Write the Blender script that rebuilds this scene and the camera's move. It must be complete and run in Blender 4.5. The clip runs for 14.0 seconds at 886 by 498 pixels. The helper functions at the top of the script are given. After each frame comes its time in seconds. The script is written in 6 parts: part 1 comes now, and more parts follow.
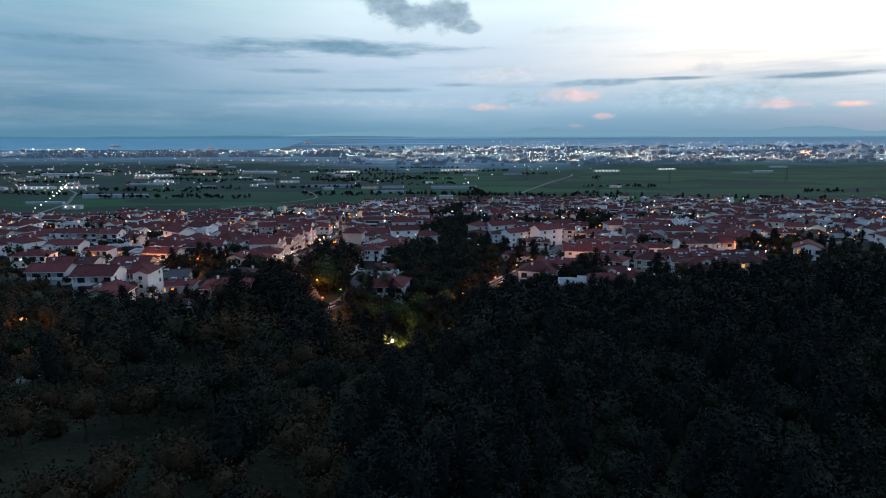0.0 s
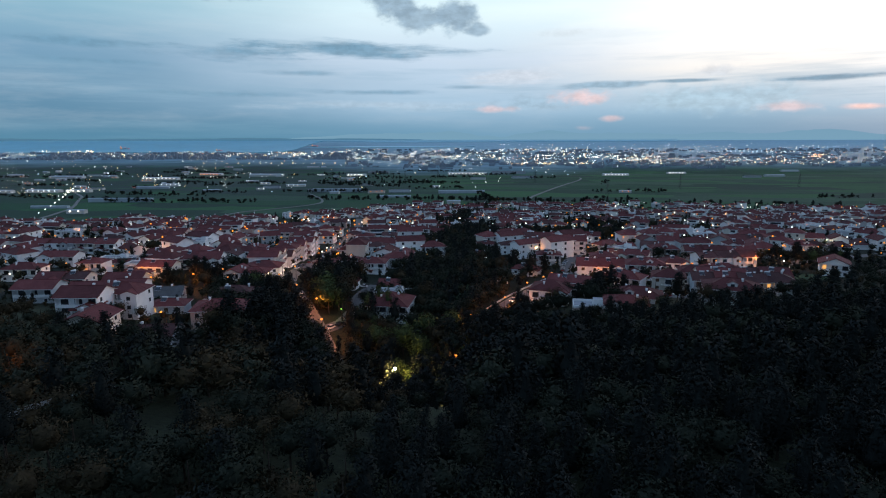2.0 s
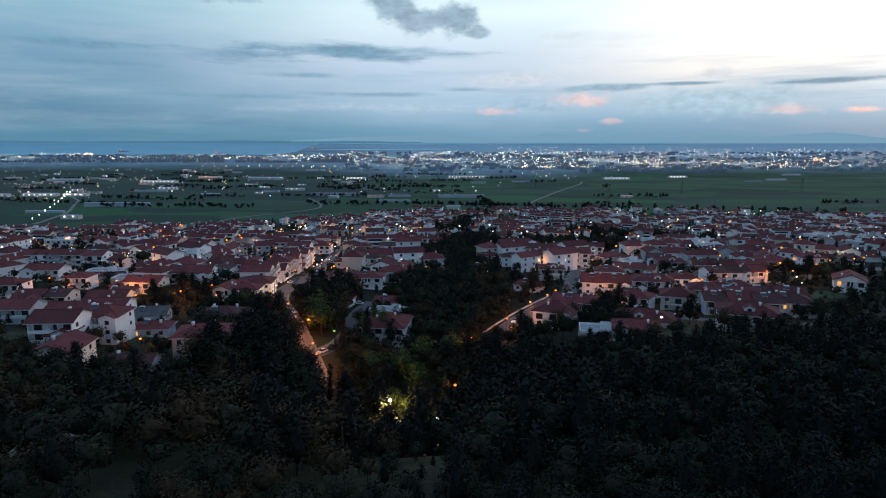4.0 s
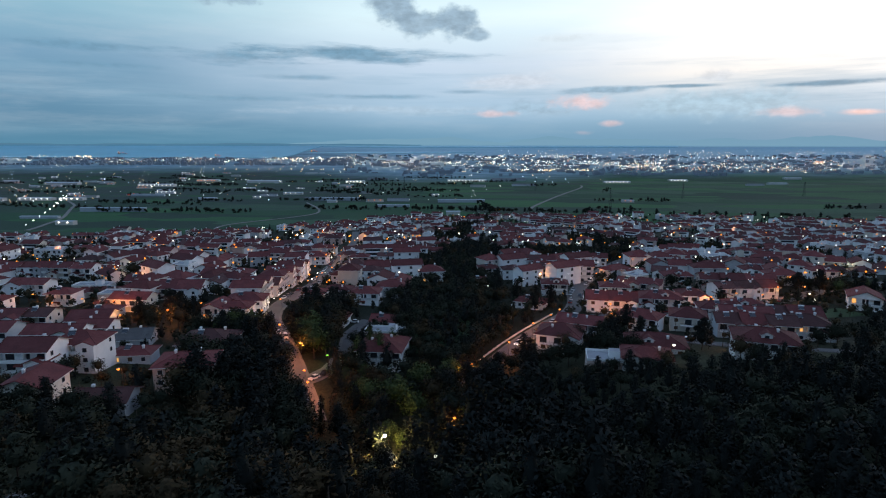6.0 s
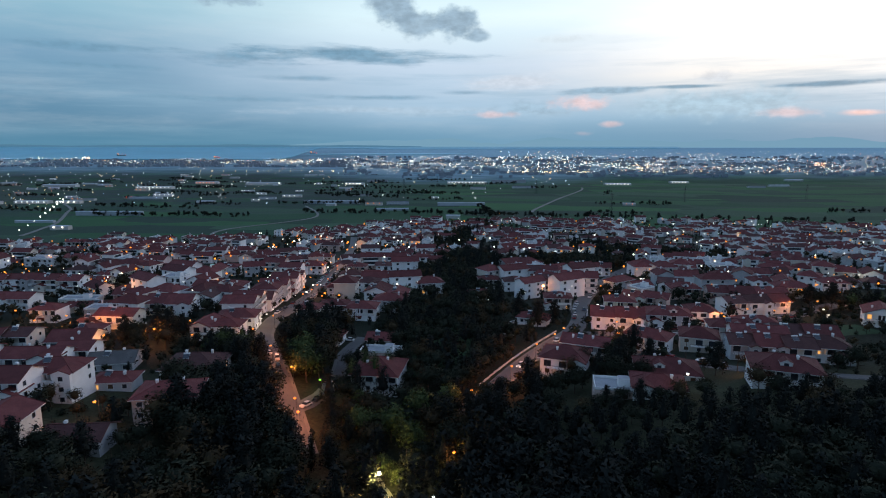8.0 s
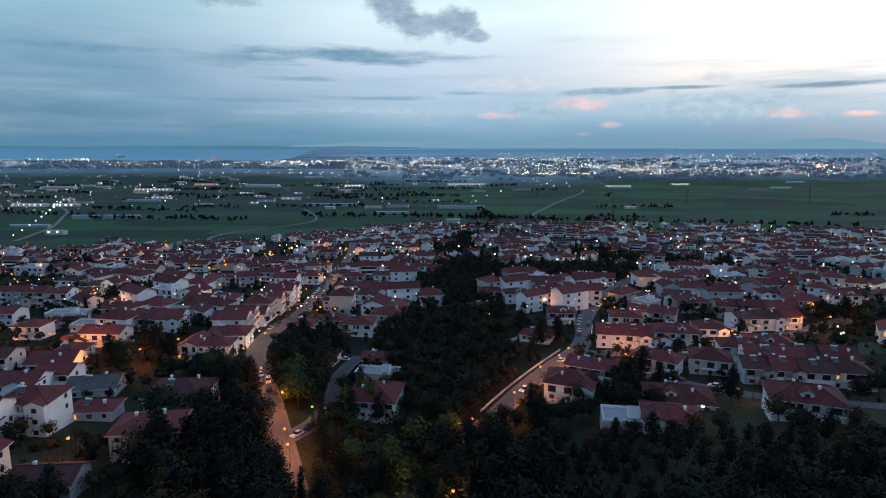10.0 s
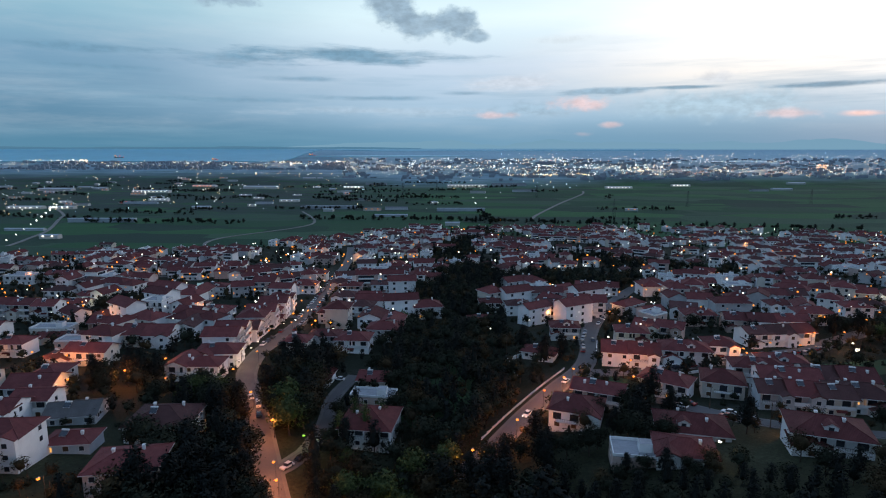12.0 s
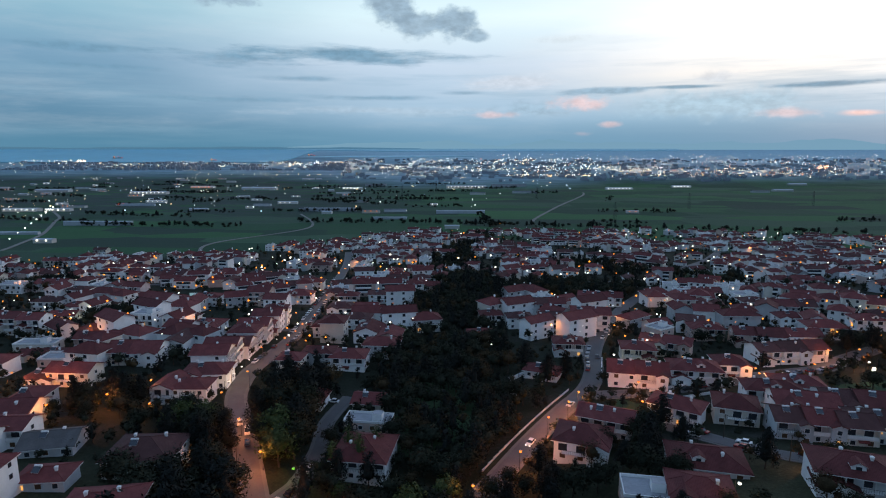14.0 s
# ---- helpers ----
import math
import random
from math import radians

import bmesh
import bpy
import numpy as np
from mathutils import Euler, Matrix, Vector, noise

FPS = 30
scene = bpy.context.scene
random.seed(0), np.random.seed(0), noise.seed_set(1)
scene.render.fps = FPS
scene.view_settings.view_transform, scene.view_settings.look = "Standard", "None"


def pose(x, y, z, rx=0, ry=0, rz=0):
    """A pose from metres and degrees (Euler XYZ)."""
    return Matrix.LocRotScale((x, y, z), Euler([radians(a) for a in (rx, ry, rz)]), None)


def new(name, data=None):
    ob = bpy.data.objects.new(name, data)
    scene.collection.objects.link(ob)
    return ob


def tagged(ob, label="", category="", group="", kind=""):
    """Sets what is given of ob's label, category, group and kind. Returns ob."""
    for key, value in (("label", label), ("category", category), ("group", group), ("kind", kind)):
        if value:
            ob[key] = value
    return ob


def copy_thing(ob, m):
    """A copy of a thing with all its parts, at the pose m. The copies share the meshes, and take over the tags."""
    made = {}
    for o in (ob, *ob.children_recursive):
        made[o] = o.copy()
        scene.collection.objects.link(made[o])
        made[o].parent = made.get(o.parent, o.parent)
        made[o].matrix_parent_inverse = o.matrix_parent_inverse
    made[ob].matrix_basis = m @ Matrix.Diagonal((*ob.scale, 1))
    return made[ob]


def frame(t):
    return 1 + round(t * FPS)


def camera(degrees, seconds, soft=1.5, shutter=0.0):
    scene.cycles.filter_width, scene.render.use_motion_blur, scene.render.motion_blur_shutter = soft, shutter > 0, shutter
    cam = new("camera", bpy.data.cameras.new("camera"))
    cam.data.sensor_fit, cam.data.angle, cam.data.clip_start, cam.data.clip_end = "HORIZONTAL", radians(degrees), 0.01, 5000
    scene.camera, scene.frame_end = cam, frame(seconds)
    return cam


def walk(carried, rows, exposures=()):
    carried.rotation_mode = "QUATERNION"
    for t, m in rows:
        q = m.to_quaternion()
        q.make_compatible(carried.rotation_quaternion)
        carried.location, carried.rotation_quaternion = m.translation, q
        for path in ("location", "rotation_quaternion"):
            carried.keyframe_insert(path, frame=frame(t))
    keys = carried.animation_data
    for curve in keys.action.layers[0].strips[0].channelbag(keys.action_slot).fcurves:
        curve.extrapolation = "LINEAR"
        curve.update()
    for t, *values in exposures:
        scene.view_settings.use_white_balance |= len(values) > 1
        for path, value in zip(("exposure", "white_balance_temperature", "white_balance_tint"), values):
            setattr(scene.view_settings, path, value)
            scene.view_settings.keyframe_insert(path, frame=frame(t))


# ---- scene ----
cam = camera(73.0, 14.0, soft=1.1)
# the plan is drawn in units of 0.86 m: UNIT turns it into metres, BIG sets a thing of true size in the plan
UNIT = 0.86
BIG = 1 / UNIT
# seconds, x, y, z in plan units; degrees down, turn to the left, lean
ROWS = [
    (0.0, 0.01, -0.00, 80.01, 10.56, -0.66, -0.21),
    (0.5, -0.01, 4.37, 80.84, 10.51, -0.18, -0.18),
    (1.0, 0.09, 8.63, 81.80, 10.44, 0.06, -0.16),
    (1.5, 0.30, 12.70, 82.89, 10.40, 0.05, -0.14),
    (2.0, 0.44, 16.66, 84.00, 10.36, 0.04, -0.12),
    (2.5, 0.56, 20.48, 85.14, 10.30, 0.03, -0.09),
    (3.0, 0.74, 24.20, 86.20, 10.25, 0.03, -0.06),
    (5.5, 1.07, 41.82, 92.18, 10.00, 0.02, 0.04),
    (6.0, 1.21, 45.16, 93.36, 9.95, 0.00, 0.04),
    (6.5, 1.29, 48.51, 94.53, 9.90, -0.00, 0.03),
    (7.0, 1.41, 51.88, 95.70, 9.89, -0.00, 0.03),
    (7.5, 1.51, 55.18, 96.91, 9.88, 0.01, 0.02),
    (8.0, 1.63, 58.45, 98.07, 9.88, 0.00, 0.02),
    (10.5, 2.13, 74.45, 104.02, 9.81, 0.01, 0.03),
    (11.0, 2.18, 77.60, 105.19, 9.81, -0.00, 0.02),
    (11.5, 2.25, 80.84, 106.35, 9.82, -0.01, 0.02),
    (12.0, 2.29, 84.02, 107.45, 9.82, -0.03, 0.01),
    (12.5, 2.35, 87.21, 108.58, 9.81, -0.05, 0.00),
    (13.0, 2.41, 90.51, 109.84, 9.80, -0.07, 0.00),
    (13.5, 2.46, 93.80, 111.08, 9.83, -0.08, 0.00),
    (14.0, 2.65, 97.01, 112.31, 9.85, -0.07, -0.00),
]
walk(cam, [(t, pose(UNIT * x, UNIT * y, UNIT * z, 90 - down, 0, turn) @ pose(0, 0, 0, 0, 0, lean)) for t, x, y, z, down, turn, lean in ROWS])

# ---- world: the evening sky after sunset, brightest to the right of the way ahead ----
world = bpy.data.worlds.new("dusk_sky")
scene.world = world
world.use_nodes = True
wt = world.node_tree
wt.nodes.clear()


class Graph:
    """Short forms for making shader nodes."""

    def __init__(self, tree):
        self.tree = tree

    def node(self, kind):
        return self.tree.nodes.new(kind)

    def put(self, socket, value):
        if isinstance(value, bpy.types.NodeSocket):
            self.tree.links.new(value, socket)
        else:
            socket.default_value = value

    def math(self, op, a, b=0.0, c=0.0):
        n = self.node("ShaderNodeMath")
        n.operation = op
        for s, v in zip(n.inputs, (a, b, c)):
            self.put(s, v)
        return n.outputs[0]

    def ramp(self, fac, stops, smooth=False):
        n = self.node("ShaderNodeValToRGB")
        n.color_ramp.interpolation = "EASE" if smooth else "LINEAR"
        els = n.color_ramp.elements
        while len(els) < len(stops):
            els.new(0.5)
        for e, (p, c) in zip(els, stops):
            e.position = p
            e.color = (*c, 1) if len(c) == 3 else c
        self.put(n.inputs[0], fac)
        return n.outputs[0]

    def mix(self, fac, a, b, blend="MIX"):
        n = self.node("ShaderNodeMix")
        n.data_type, n.blend_type = "RGBA", blend
        self.put(n.inputs[0], fac)
        for s, v in ((n.inputs[6], a), (n.inputs[7], b)):
            self.put(s, (*v, 1) if isinstance(v, tuple) and len(v) == 3 else v)
        return n.outputs[2]

    def step(self, v, lo, hi):
        n = self.node("ShaderNodeMapRange")
        n.interpolation_type = "SMOOTHSTEP"
        for s, x in zip(n.inputs, (v, lo, hi, 0.0, 1.0)):
            self.put(s, x)
        return n.outputs[0]

    def vec(self, x, y, z):
        n = self.node("ShaderNodeCombineXYZ")
        for s, v in zip(n.inputs, (x, y, z)):
            self.put(s, v)
        return n.outputs[0]

    def noise(self, vector, scale, detail=4.0, rough=0.55):
        n = self.node("ShaderNodeTexNoise")
        if vector is not None:
            self.put(n.inputs["Vector"], vector)
        n.inputs["Scale"].default_value, n.inputs["Detail"].default_value, n.inputs["Roughness"].default_value = scale, detail, rough
        return n.outputs["Fac"]


g = Graph(wt)
coord = g.node("ShaderNodeTexCoord")
split = g.node("ShaderNodeSeparateXYZ")
wt.links.new(coord.outputs["Generated"], split.inputs[0])
dx, dy, dz = split.outputs
DEG = 180 / math.pi
el = g.math("MULTIPLY", g.math("ARCSINE", dz), DEG)          # height above the horizon, degrees
az = g.math("MULTIPLY", g.math("ARCTAN2", dx, dy), DEG)      # to the right of straight ahead, degrees
height = g.math("DIVIDE", el, 30.0)
# colours from the horizon up: away from the afterglow, ahead, and in the afterglow
cool = g.ramp(height, [(0.0, (0.085, 0.225, 0.35)), (0.10, (0.13, 0.28, 0.42)), (0.24, (0.20, 0.37, 0.53)), (0.38, (0.30, 0.53, 0.66)), (0.58, (0.34, 0.56, 0.72)), (1.0, (0.21, 0.35, 0.63))])
mid = g.ramp(height, [(0.0, (0.14, 0.32, 0.48)), (0.10, (0.38, 0.56, 0.73)), (0.24, (0.60, 0.73, 0.88)), (0.38, (0.78, 0.97, 1.04)), (0.58, (0.64, 0.82, 0.96)), (1.0, (0.235, 0.37, 0.64))])
warm = g.ramp(height, [(0.0, (0.13, 0.30, 0.45)), (0.08, (0.31, 0.50, 0.66)), (0.14, (0.58, 0.69, 0.79)), (0.20, (0.98, 0.95, 0.92)), (0.34, (1.15, 1.15, 1.15)), (0.58, (0.9, 0.95, 1.0)), (1.0, (0.30, 0.42, 0.72))])
drift = g.noise(g.vec(g.math("MULTIPLY", az, 0.03), g.math("MULTIPLY", el, 0.16), 3.0), 1.0, 5.0)
az_soft = g.math("ADD", az, g.math("MULTIPLY", g.math("SUBTRACT", drift, 0.5), 26.0))
sky = g.mix(g.step(az_soft, -34.0, 2.0), cool, mid)
sky = g.mix(g.step(az_soft, 2.0, 26.0), sky, warm)
# the place where the sun went down, just outside the view
glow_r = g.math("ADD", g.math("POWER", g.math("DIVIDE", g.math("SUBTRACT", az, 64.0), 18.0), 2.0), g.math("POWER", g.math("DIVIDE", g.math("SUBTRACT", el, 10.0), 6.5), 2.0))
sky = g.mix(g.math("EXPONENT", g.math("MULTIPLY", glow_r, -1.0)), sky, (3.4, 3.3, 3.2))
# behind: the dim eastern sky
back = g.step(dy, 0.35, -0.7)
sky = g.mix(back, sky, g.ramp(height, [(0.0, (0.14, 0.23, 0.38)), (0.4, (0.22, 0.36, 0.57)), (1.0, (0.22, 0.37, 0.58))]))
# thin stratus streaks along the horizon
streak = g.noise(g.vec(g.math("MULTIPLY", az, 0.045), g.math("MULTIPLY", el, 0.62), 0.0), 1.0, 6.0, 0.6)
streak = g.math("MULTIPLY", g.step(streak, 0.47, 0.66), g.step(el, 11.0, 3.0))
sky = g.mix(g.math("MULTIPLY", streak, 0.5), sky, (0.27, 0.45, 0.60))
veil = g.noise(g.vec(g.math("MULTIPLY", az, 0.07), g.math("MULTIPLY", el, 0.4), 9.0), 1.0, 7.0, 0.62)
sky = g.mix(g.math("MULTIPLY", g.step(veil, 0.45, 0.75), 0.22), sky, (0.62, 0.70, 0.78))

lump = g.noise(g.vec(g.math("MULTIPLY", az, 0.5), g.math("MULTIPLY", el, 0.75), 1.0), 1.0, 9.0, 0.58)       # billows
thread = g.noise(g.vec(g.math("MULTIPLY", az, 0.20), g.math("MULTIPLY", el, 1.3), 6.0), 1.0, 9.0, 0.6)    # streaks
shade = g.noise(g.vec(g.math("MULTIPLY", az, 0.8), g.math("MULTIPLY", el, 1.6), 12.0), 1.0, 6.0, 0.6)


def cloud(base, a, e, wide, tall, colour, amount=1.0, field=None, rough=1.6, soft=0.8):
    """One cloud: a patch of the sky centred at a, e degrees, frayed by a field of noise."""
    u = g.math("DIVIDE", g.math("SUBTRACT", az, a), wide)
    v = g.math("DIVIDE", g.math("SUBTRACT", el, e), tall)
    r = g.math("SQRT", g.math("ADD", g.math("MULTIPLY", u, u), g.math("MULTIPLY", v, v)))
    full = g.math("ADD", g.math("SUBTRACT", 1.0, r), g.math("MULTIPLY", g.math("SUBTRACT", field or thread, 0.5), rough * 2))
    tone = g.mix(g.step(shade, 0.3, 0.7), tuple(c * 0.86 for c in colour), tuple(c * 1.16 for c in colour))
    return g.mix(g.math("MULTIPLY", g.step(full, -0.1, soft), amount), base, tone)


GREY = (0.31, 0.44, 0.56)
STEEL = (0.15, 0.31, 0.45)
ROSE = (0.88, 0.64, 0.64)
sky = cloud(sky, -8.0, 7.9, 11.5, 0.85, STEEL, 0.85, thread, 1.0, 0.85)
sky = cloud(sky, -11.5, 8.4, 6.0, 0.6, STEEL, 0.5, thread, 1.2, 0.9)
sky = cloud(sky, -19.0, 7.4, 7.5, 0.9, STEEL, 0.6, thread, 1.4, 1.0)
sky = cloud(sky, -30.0, 7.7, 7.0, 0.45, STEEL, 0.6, thread, 0.9, 0.9)
sky = cloud(sky, -28.0, 6.3, 6.0, 0.3, STEEL, 0.45, thread, 0.9, 0.9)
sky = cloud(sky, -13.0, 5.9, 5.0, 0.3, STEEL, 0.6, thread, 0.8, 0.9)
sky = cloud(sky, -19.0, 4.0, 9.0, 0.35, STEEL, 0.5, thread, 1.0, 0.9)
sky = cloud(sky, -7.0, 4.3, 7.0, 0.3, STEEL, 0.65, thread, 0.8, 0.9)
sky = cloud(sky, 2.0, 4.75, 2.6, 0.25, STEEL, 0.5, thread, 0.8, 0.9)
sky = cloud(sky, -19.0, 12.2, 3.6, 0.6, GREY, 0.8, lump, 1.4, 0.7)
sky = cloud(sky, -5.0, 3.1, 14.0, 0.5, (0.50, 0.62, 0.74), 0.45, thread, 1.2, 0.9)
sky = cloud(sky, 6.5, 5.6, 6.0, 1.0, (0.72, 0.74, 0.80), 0.5, thread, 1.0, 0.9)
sky = cloud(sky, 24.0, 3.4, 10.0, 1.5, (0.42, 0.60, 0.73), 0.8, lump, 0.9, 0.8)
sky = cloud(sky, 9.0, 3.3, 4.5, 0.9, (0.36, 0.52, 0.66), 0.75, lump, 1.0, 0.8)
sky = cloud(sky, 14.5, 4.75, 4.6, 0.45, (0.30, 0.46, 0.60), 0.9, thread, 0.9, 0.7)
sky = cloud(sky, 21.5, 4.95, 4.4, 0.2, STEEL, 0.8, thread, 0.6, 0.8)
sky = cloud(sky, 31.5, 4.75, 5.6, 0.32, STEEL, 0.85, thread, 0.8, 0.8)
sky = cloud(sky, 24.0, 5.7, 2.2, 0.7, (0.62, 0.68, 0.76), 0.6, lump, 1.2, 0.9)
sky = cloud(sky, 12.4, 3.7, 3.2, 0.75, ROSE, 0.75, lump, 1.1, 0.9)
sky = cloud(sky, 4.6, 2.75, 2.6, 0.4, ROSE, 0.6, lump, 1.0, 0.9)
sky = cloud(sky, 15.3, 1.85, 1.2, 0.35, ROSE, 0.7, lump, 0.7, 0.9)
sky = cloud(sky, 13.0, 1.0, 1.0, 0.25, ROSE, 0.5, lump, 0.7, 0.9)
sky = cloud(sky, 29.5, 2.6, 2.6, 0.5, ROSE, 0.6, lump, 1.0, 0.9)
sky = cloud(sky, 34.3, 2.45, 1.7, 0.3, (1.0, 0.70, 0.66), 0.9, thread, 0.6, 0.9)
sky = cloud(sky, 29.0, 12.2, 9.0, 0.6, (0.64, 0.74, 0.82), 0.6, thread, 1.0, 0.9)
sky = cloud(sky, 11.0, 9.4, 4.0, 0.5, (0.72, 0.80, 0.86), 0.5, thread, 1.0, 0.9)
sky = cloud(sky, -4.6, 12.1, 2.5, 1.6, GREY, 0.95, lump, 0.75, 0.5)
sky = cloud(sky, -2.2, 10.6, 2.9, 1.3, GREY, 0.9, lump, 0.75, 0.5)
sky = cloud(sky, 1.1, 10.8, 2.3, 1.6, GREY, 0.95, lump, 0.75, 0.5)
sky = cloud(sky, 3.2, 9.7, 1.4, 0.6, GREY, 0.85, lump, 0.7, 0.6)
# haze towards the horizon, and the dark ground below it
low = g.mix(g.step(az, -25.0, 8.0), (0.10, 0.26, 0.39), (0.175, 0.355, 0.51))
sky = g.mix(g.math("MULTIPLY", g.step(el, 2.6, 0.2), 0.8), sky, low)
sky = g.mix(g.step(el, 0.0, -3.0), sky, (0.05, 0.07, 0.08))
daylight = g.node("ShaderNodeTexSky")
daylight.sky_type, daylight.sun_disc = "NISHITA", False
daylight.sun_elevation, daylight.sun_rotation = radians(1.0), radians(40)
total = g.mix(0.004, sky, daylight.outputs[0], "ADD")
shine = g.node("ShaderNodeBackground")
wt.links.new(total, shine.inputs[0])
shine.inputs[1].default_value = 1.0
wt.links.new(shine.outputs[0], g.node("ShaderNodeOutputWorld").inputs[0])
scene.view_settings.exposure = 0.0

# ---- materials ----
def material(name, colour, rough=0.8, metal=0.0, vary=0.25, grain=6.0, patch=0.5, bump=0.0, tint=None, per_object=0.0, emit=None, spec=0.3):
    """A surface with fine grain and larger stains; per_object shifts its brightness from thing to thing."""
    mat = bpy.data.materials.new(name)
    mat.use_nodes = True
    k = Graph(mat.node_tree)
    shader = mat.node_tree.nodes["Principled BSDF"]
    pos = k.node("ShaderNodeNewGeometry").outputs["Position"]
    fine, wide = k.noise(pos, grain, 5.0, 0.6), k.noise(pos, patch, 4.0, 0.6)
    dark = tuple(c * (1 - vary) for c in colour)
    light = tuple(min(1, c * (1 + vary * 0.6)) for c in (tint or colour))
    col = k.ramp(k.math("ADD", k.math("MULTIPLY", fine, 0.4), k.math("MULTIPLY", wide, 0.6)), [(0.3, dark), (0.7, light)])
    if per_object:
        rnd = k.node("ShaderNodeObjectInfo").outputs["Random"]
        scale = k.math("ADD", 1 - per_object, k.math("MULTIPLY", rnd, 2 * per_object))
        col = k.mix(1.0, col, k.vec(scale, scale, scale), "MULTIPLY")
    k.put(shader.inputs["Base Color"], col)
    shader.inputs["Roughness"].default_value, shader.inputs["Metallic"].default_value = rough, metal
    shader.inputs["Specular IOR Level"].default_value = spec
    if bump:
        b = k.node("ShaderNodeBump")
        b.inputs["Strength"].default_value, b.inputs["Distance"].default_value = bump, 0.05
        k.put(b.inputs["Height"], fine)
        k.put(shader.inputs["Normal"], b.outputs[0])
    if emit:
        shader.inputs["Emission Color"].default_value = (*emit[0], 1)
        shader.inputs["Emission Strength"].default_value = emit[1]
        mat.cycles.emission_sampling = "NONE"
    return mat


def roof_tiles(name, colour):
    """Clay tiles in courses down the slope, with lichen and sun-bleached patches."""
    mat = bpy.data.materials.new(name)
    mat.use_nodes = True
    k = Graph(mat.node_tree)
    shader = mat.node_tree.nodes["Principled BSDF"]
    co = k.node("ShaderNodeTexCoord").outputs["Object"]
    fine, wide = k.noise(co, 3.0, 5.0, 0.65), k.noise(co, 0.35, 4.0, 0.6)
    col = k.ramp(k.math("ADD", k.math("MULTIPLY", fine, 0.45), k.math("MULTIPLY", wide, 0.55)),
                 [(0.32, tuple(c * 0.62 for c in colour)), (0.52, colour), (0.72, tuple(c * 1.25 + 0.01 for c in colour))])
    rnd = k.node("ShaderNodeObjectInfo").outputs["Random"]
    scale = k.math("ADD", 0.72, k.math("MULTIPLY", rnd, 0.6))
    k.put(shader.inputs["Base Color"], k.mix(1.0, col, k.vec(scale, scale, scale), "MULTIPLY"))
    shader.inputs["Roughness"].default_value = 0.85
    shader.inputs["Specular IOR Level"].default_value = 0.25
    waves = []
    for axis in ("X", "Y"):
        w = k.node("ShaderNodeTexWave")
        w.bands_direction = axis
        k.put(w.inputs["Vector"], co)
        w.inputs["Scale"].default_value = 0.9
        waves.append(w.outputs["Fac"])
    b = k.node("ShaderNodeBump")
    b.inputs["Strength"].default_value, b.inputs["Distance"].default_value = 0.5, 0.08
    k.put(b.inputs["Height"], k.math("ADD", waves[0], waves[1]))
    k.put(shader.inputs["Normal"], b.outputs[0])
    return mat


def foliage(name, colour, warm):
    mat = bpy.data.materials.new(name)
    mat.use_nodes = True
    k = Graph(mat.node_tree)
    shader = mat.node_tree.nodes["Principled BSDF"]
    geo = k.node("ShaderNodeNewGeometry")
    rnd = k.node("ShaderNodeObjectInfo").outputs["Random"]
    leaf = k.math("ADD", k.math("MULTIPLY", geo.outputs["Random Per Island"], 0.6), k.math("MULTIPLY", rnd, 0.4))
    k.put(shader.inputs["Base Color"], k.ramp(leaf, [(0.1, tuple(c * 0.72 for c in colour)), (0.5, colour), (0.95, warm)]))
    shader.inputs["Roughness"].default_value = 0.75
    shader.inputs["Specular IOR Level"].default_value = 0.03
    return mat


def glow(name, colour, strength):
    mat = bpy.data.materials.new(name)
    mat.use_nodes = True
    mat.node_tree.nodes.clear()
    k = Graph(mat.node_tree)
    e = k.node("ShaderNodeEmission")
    e.inputs[0].default_value, e.inputs[1].default_value = (*colour, 1), strength
    k.put(k.node("ShaderNodeOutputMaterial").inputs[0], e.outputs[0])
    mat.cycles.emission_sampling = "NONE"
    return mat


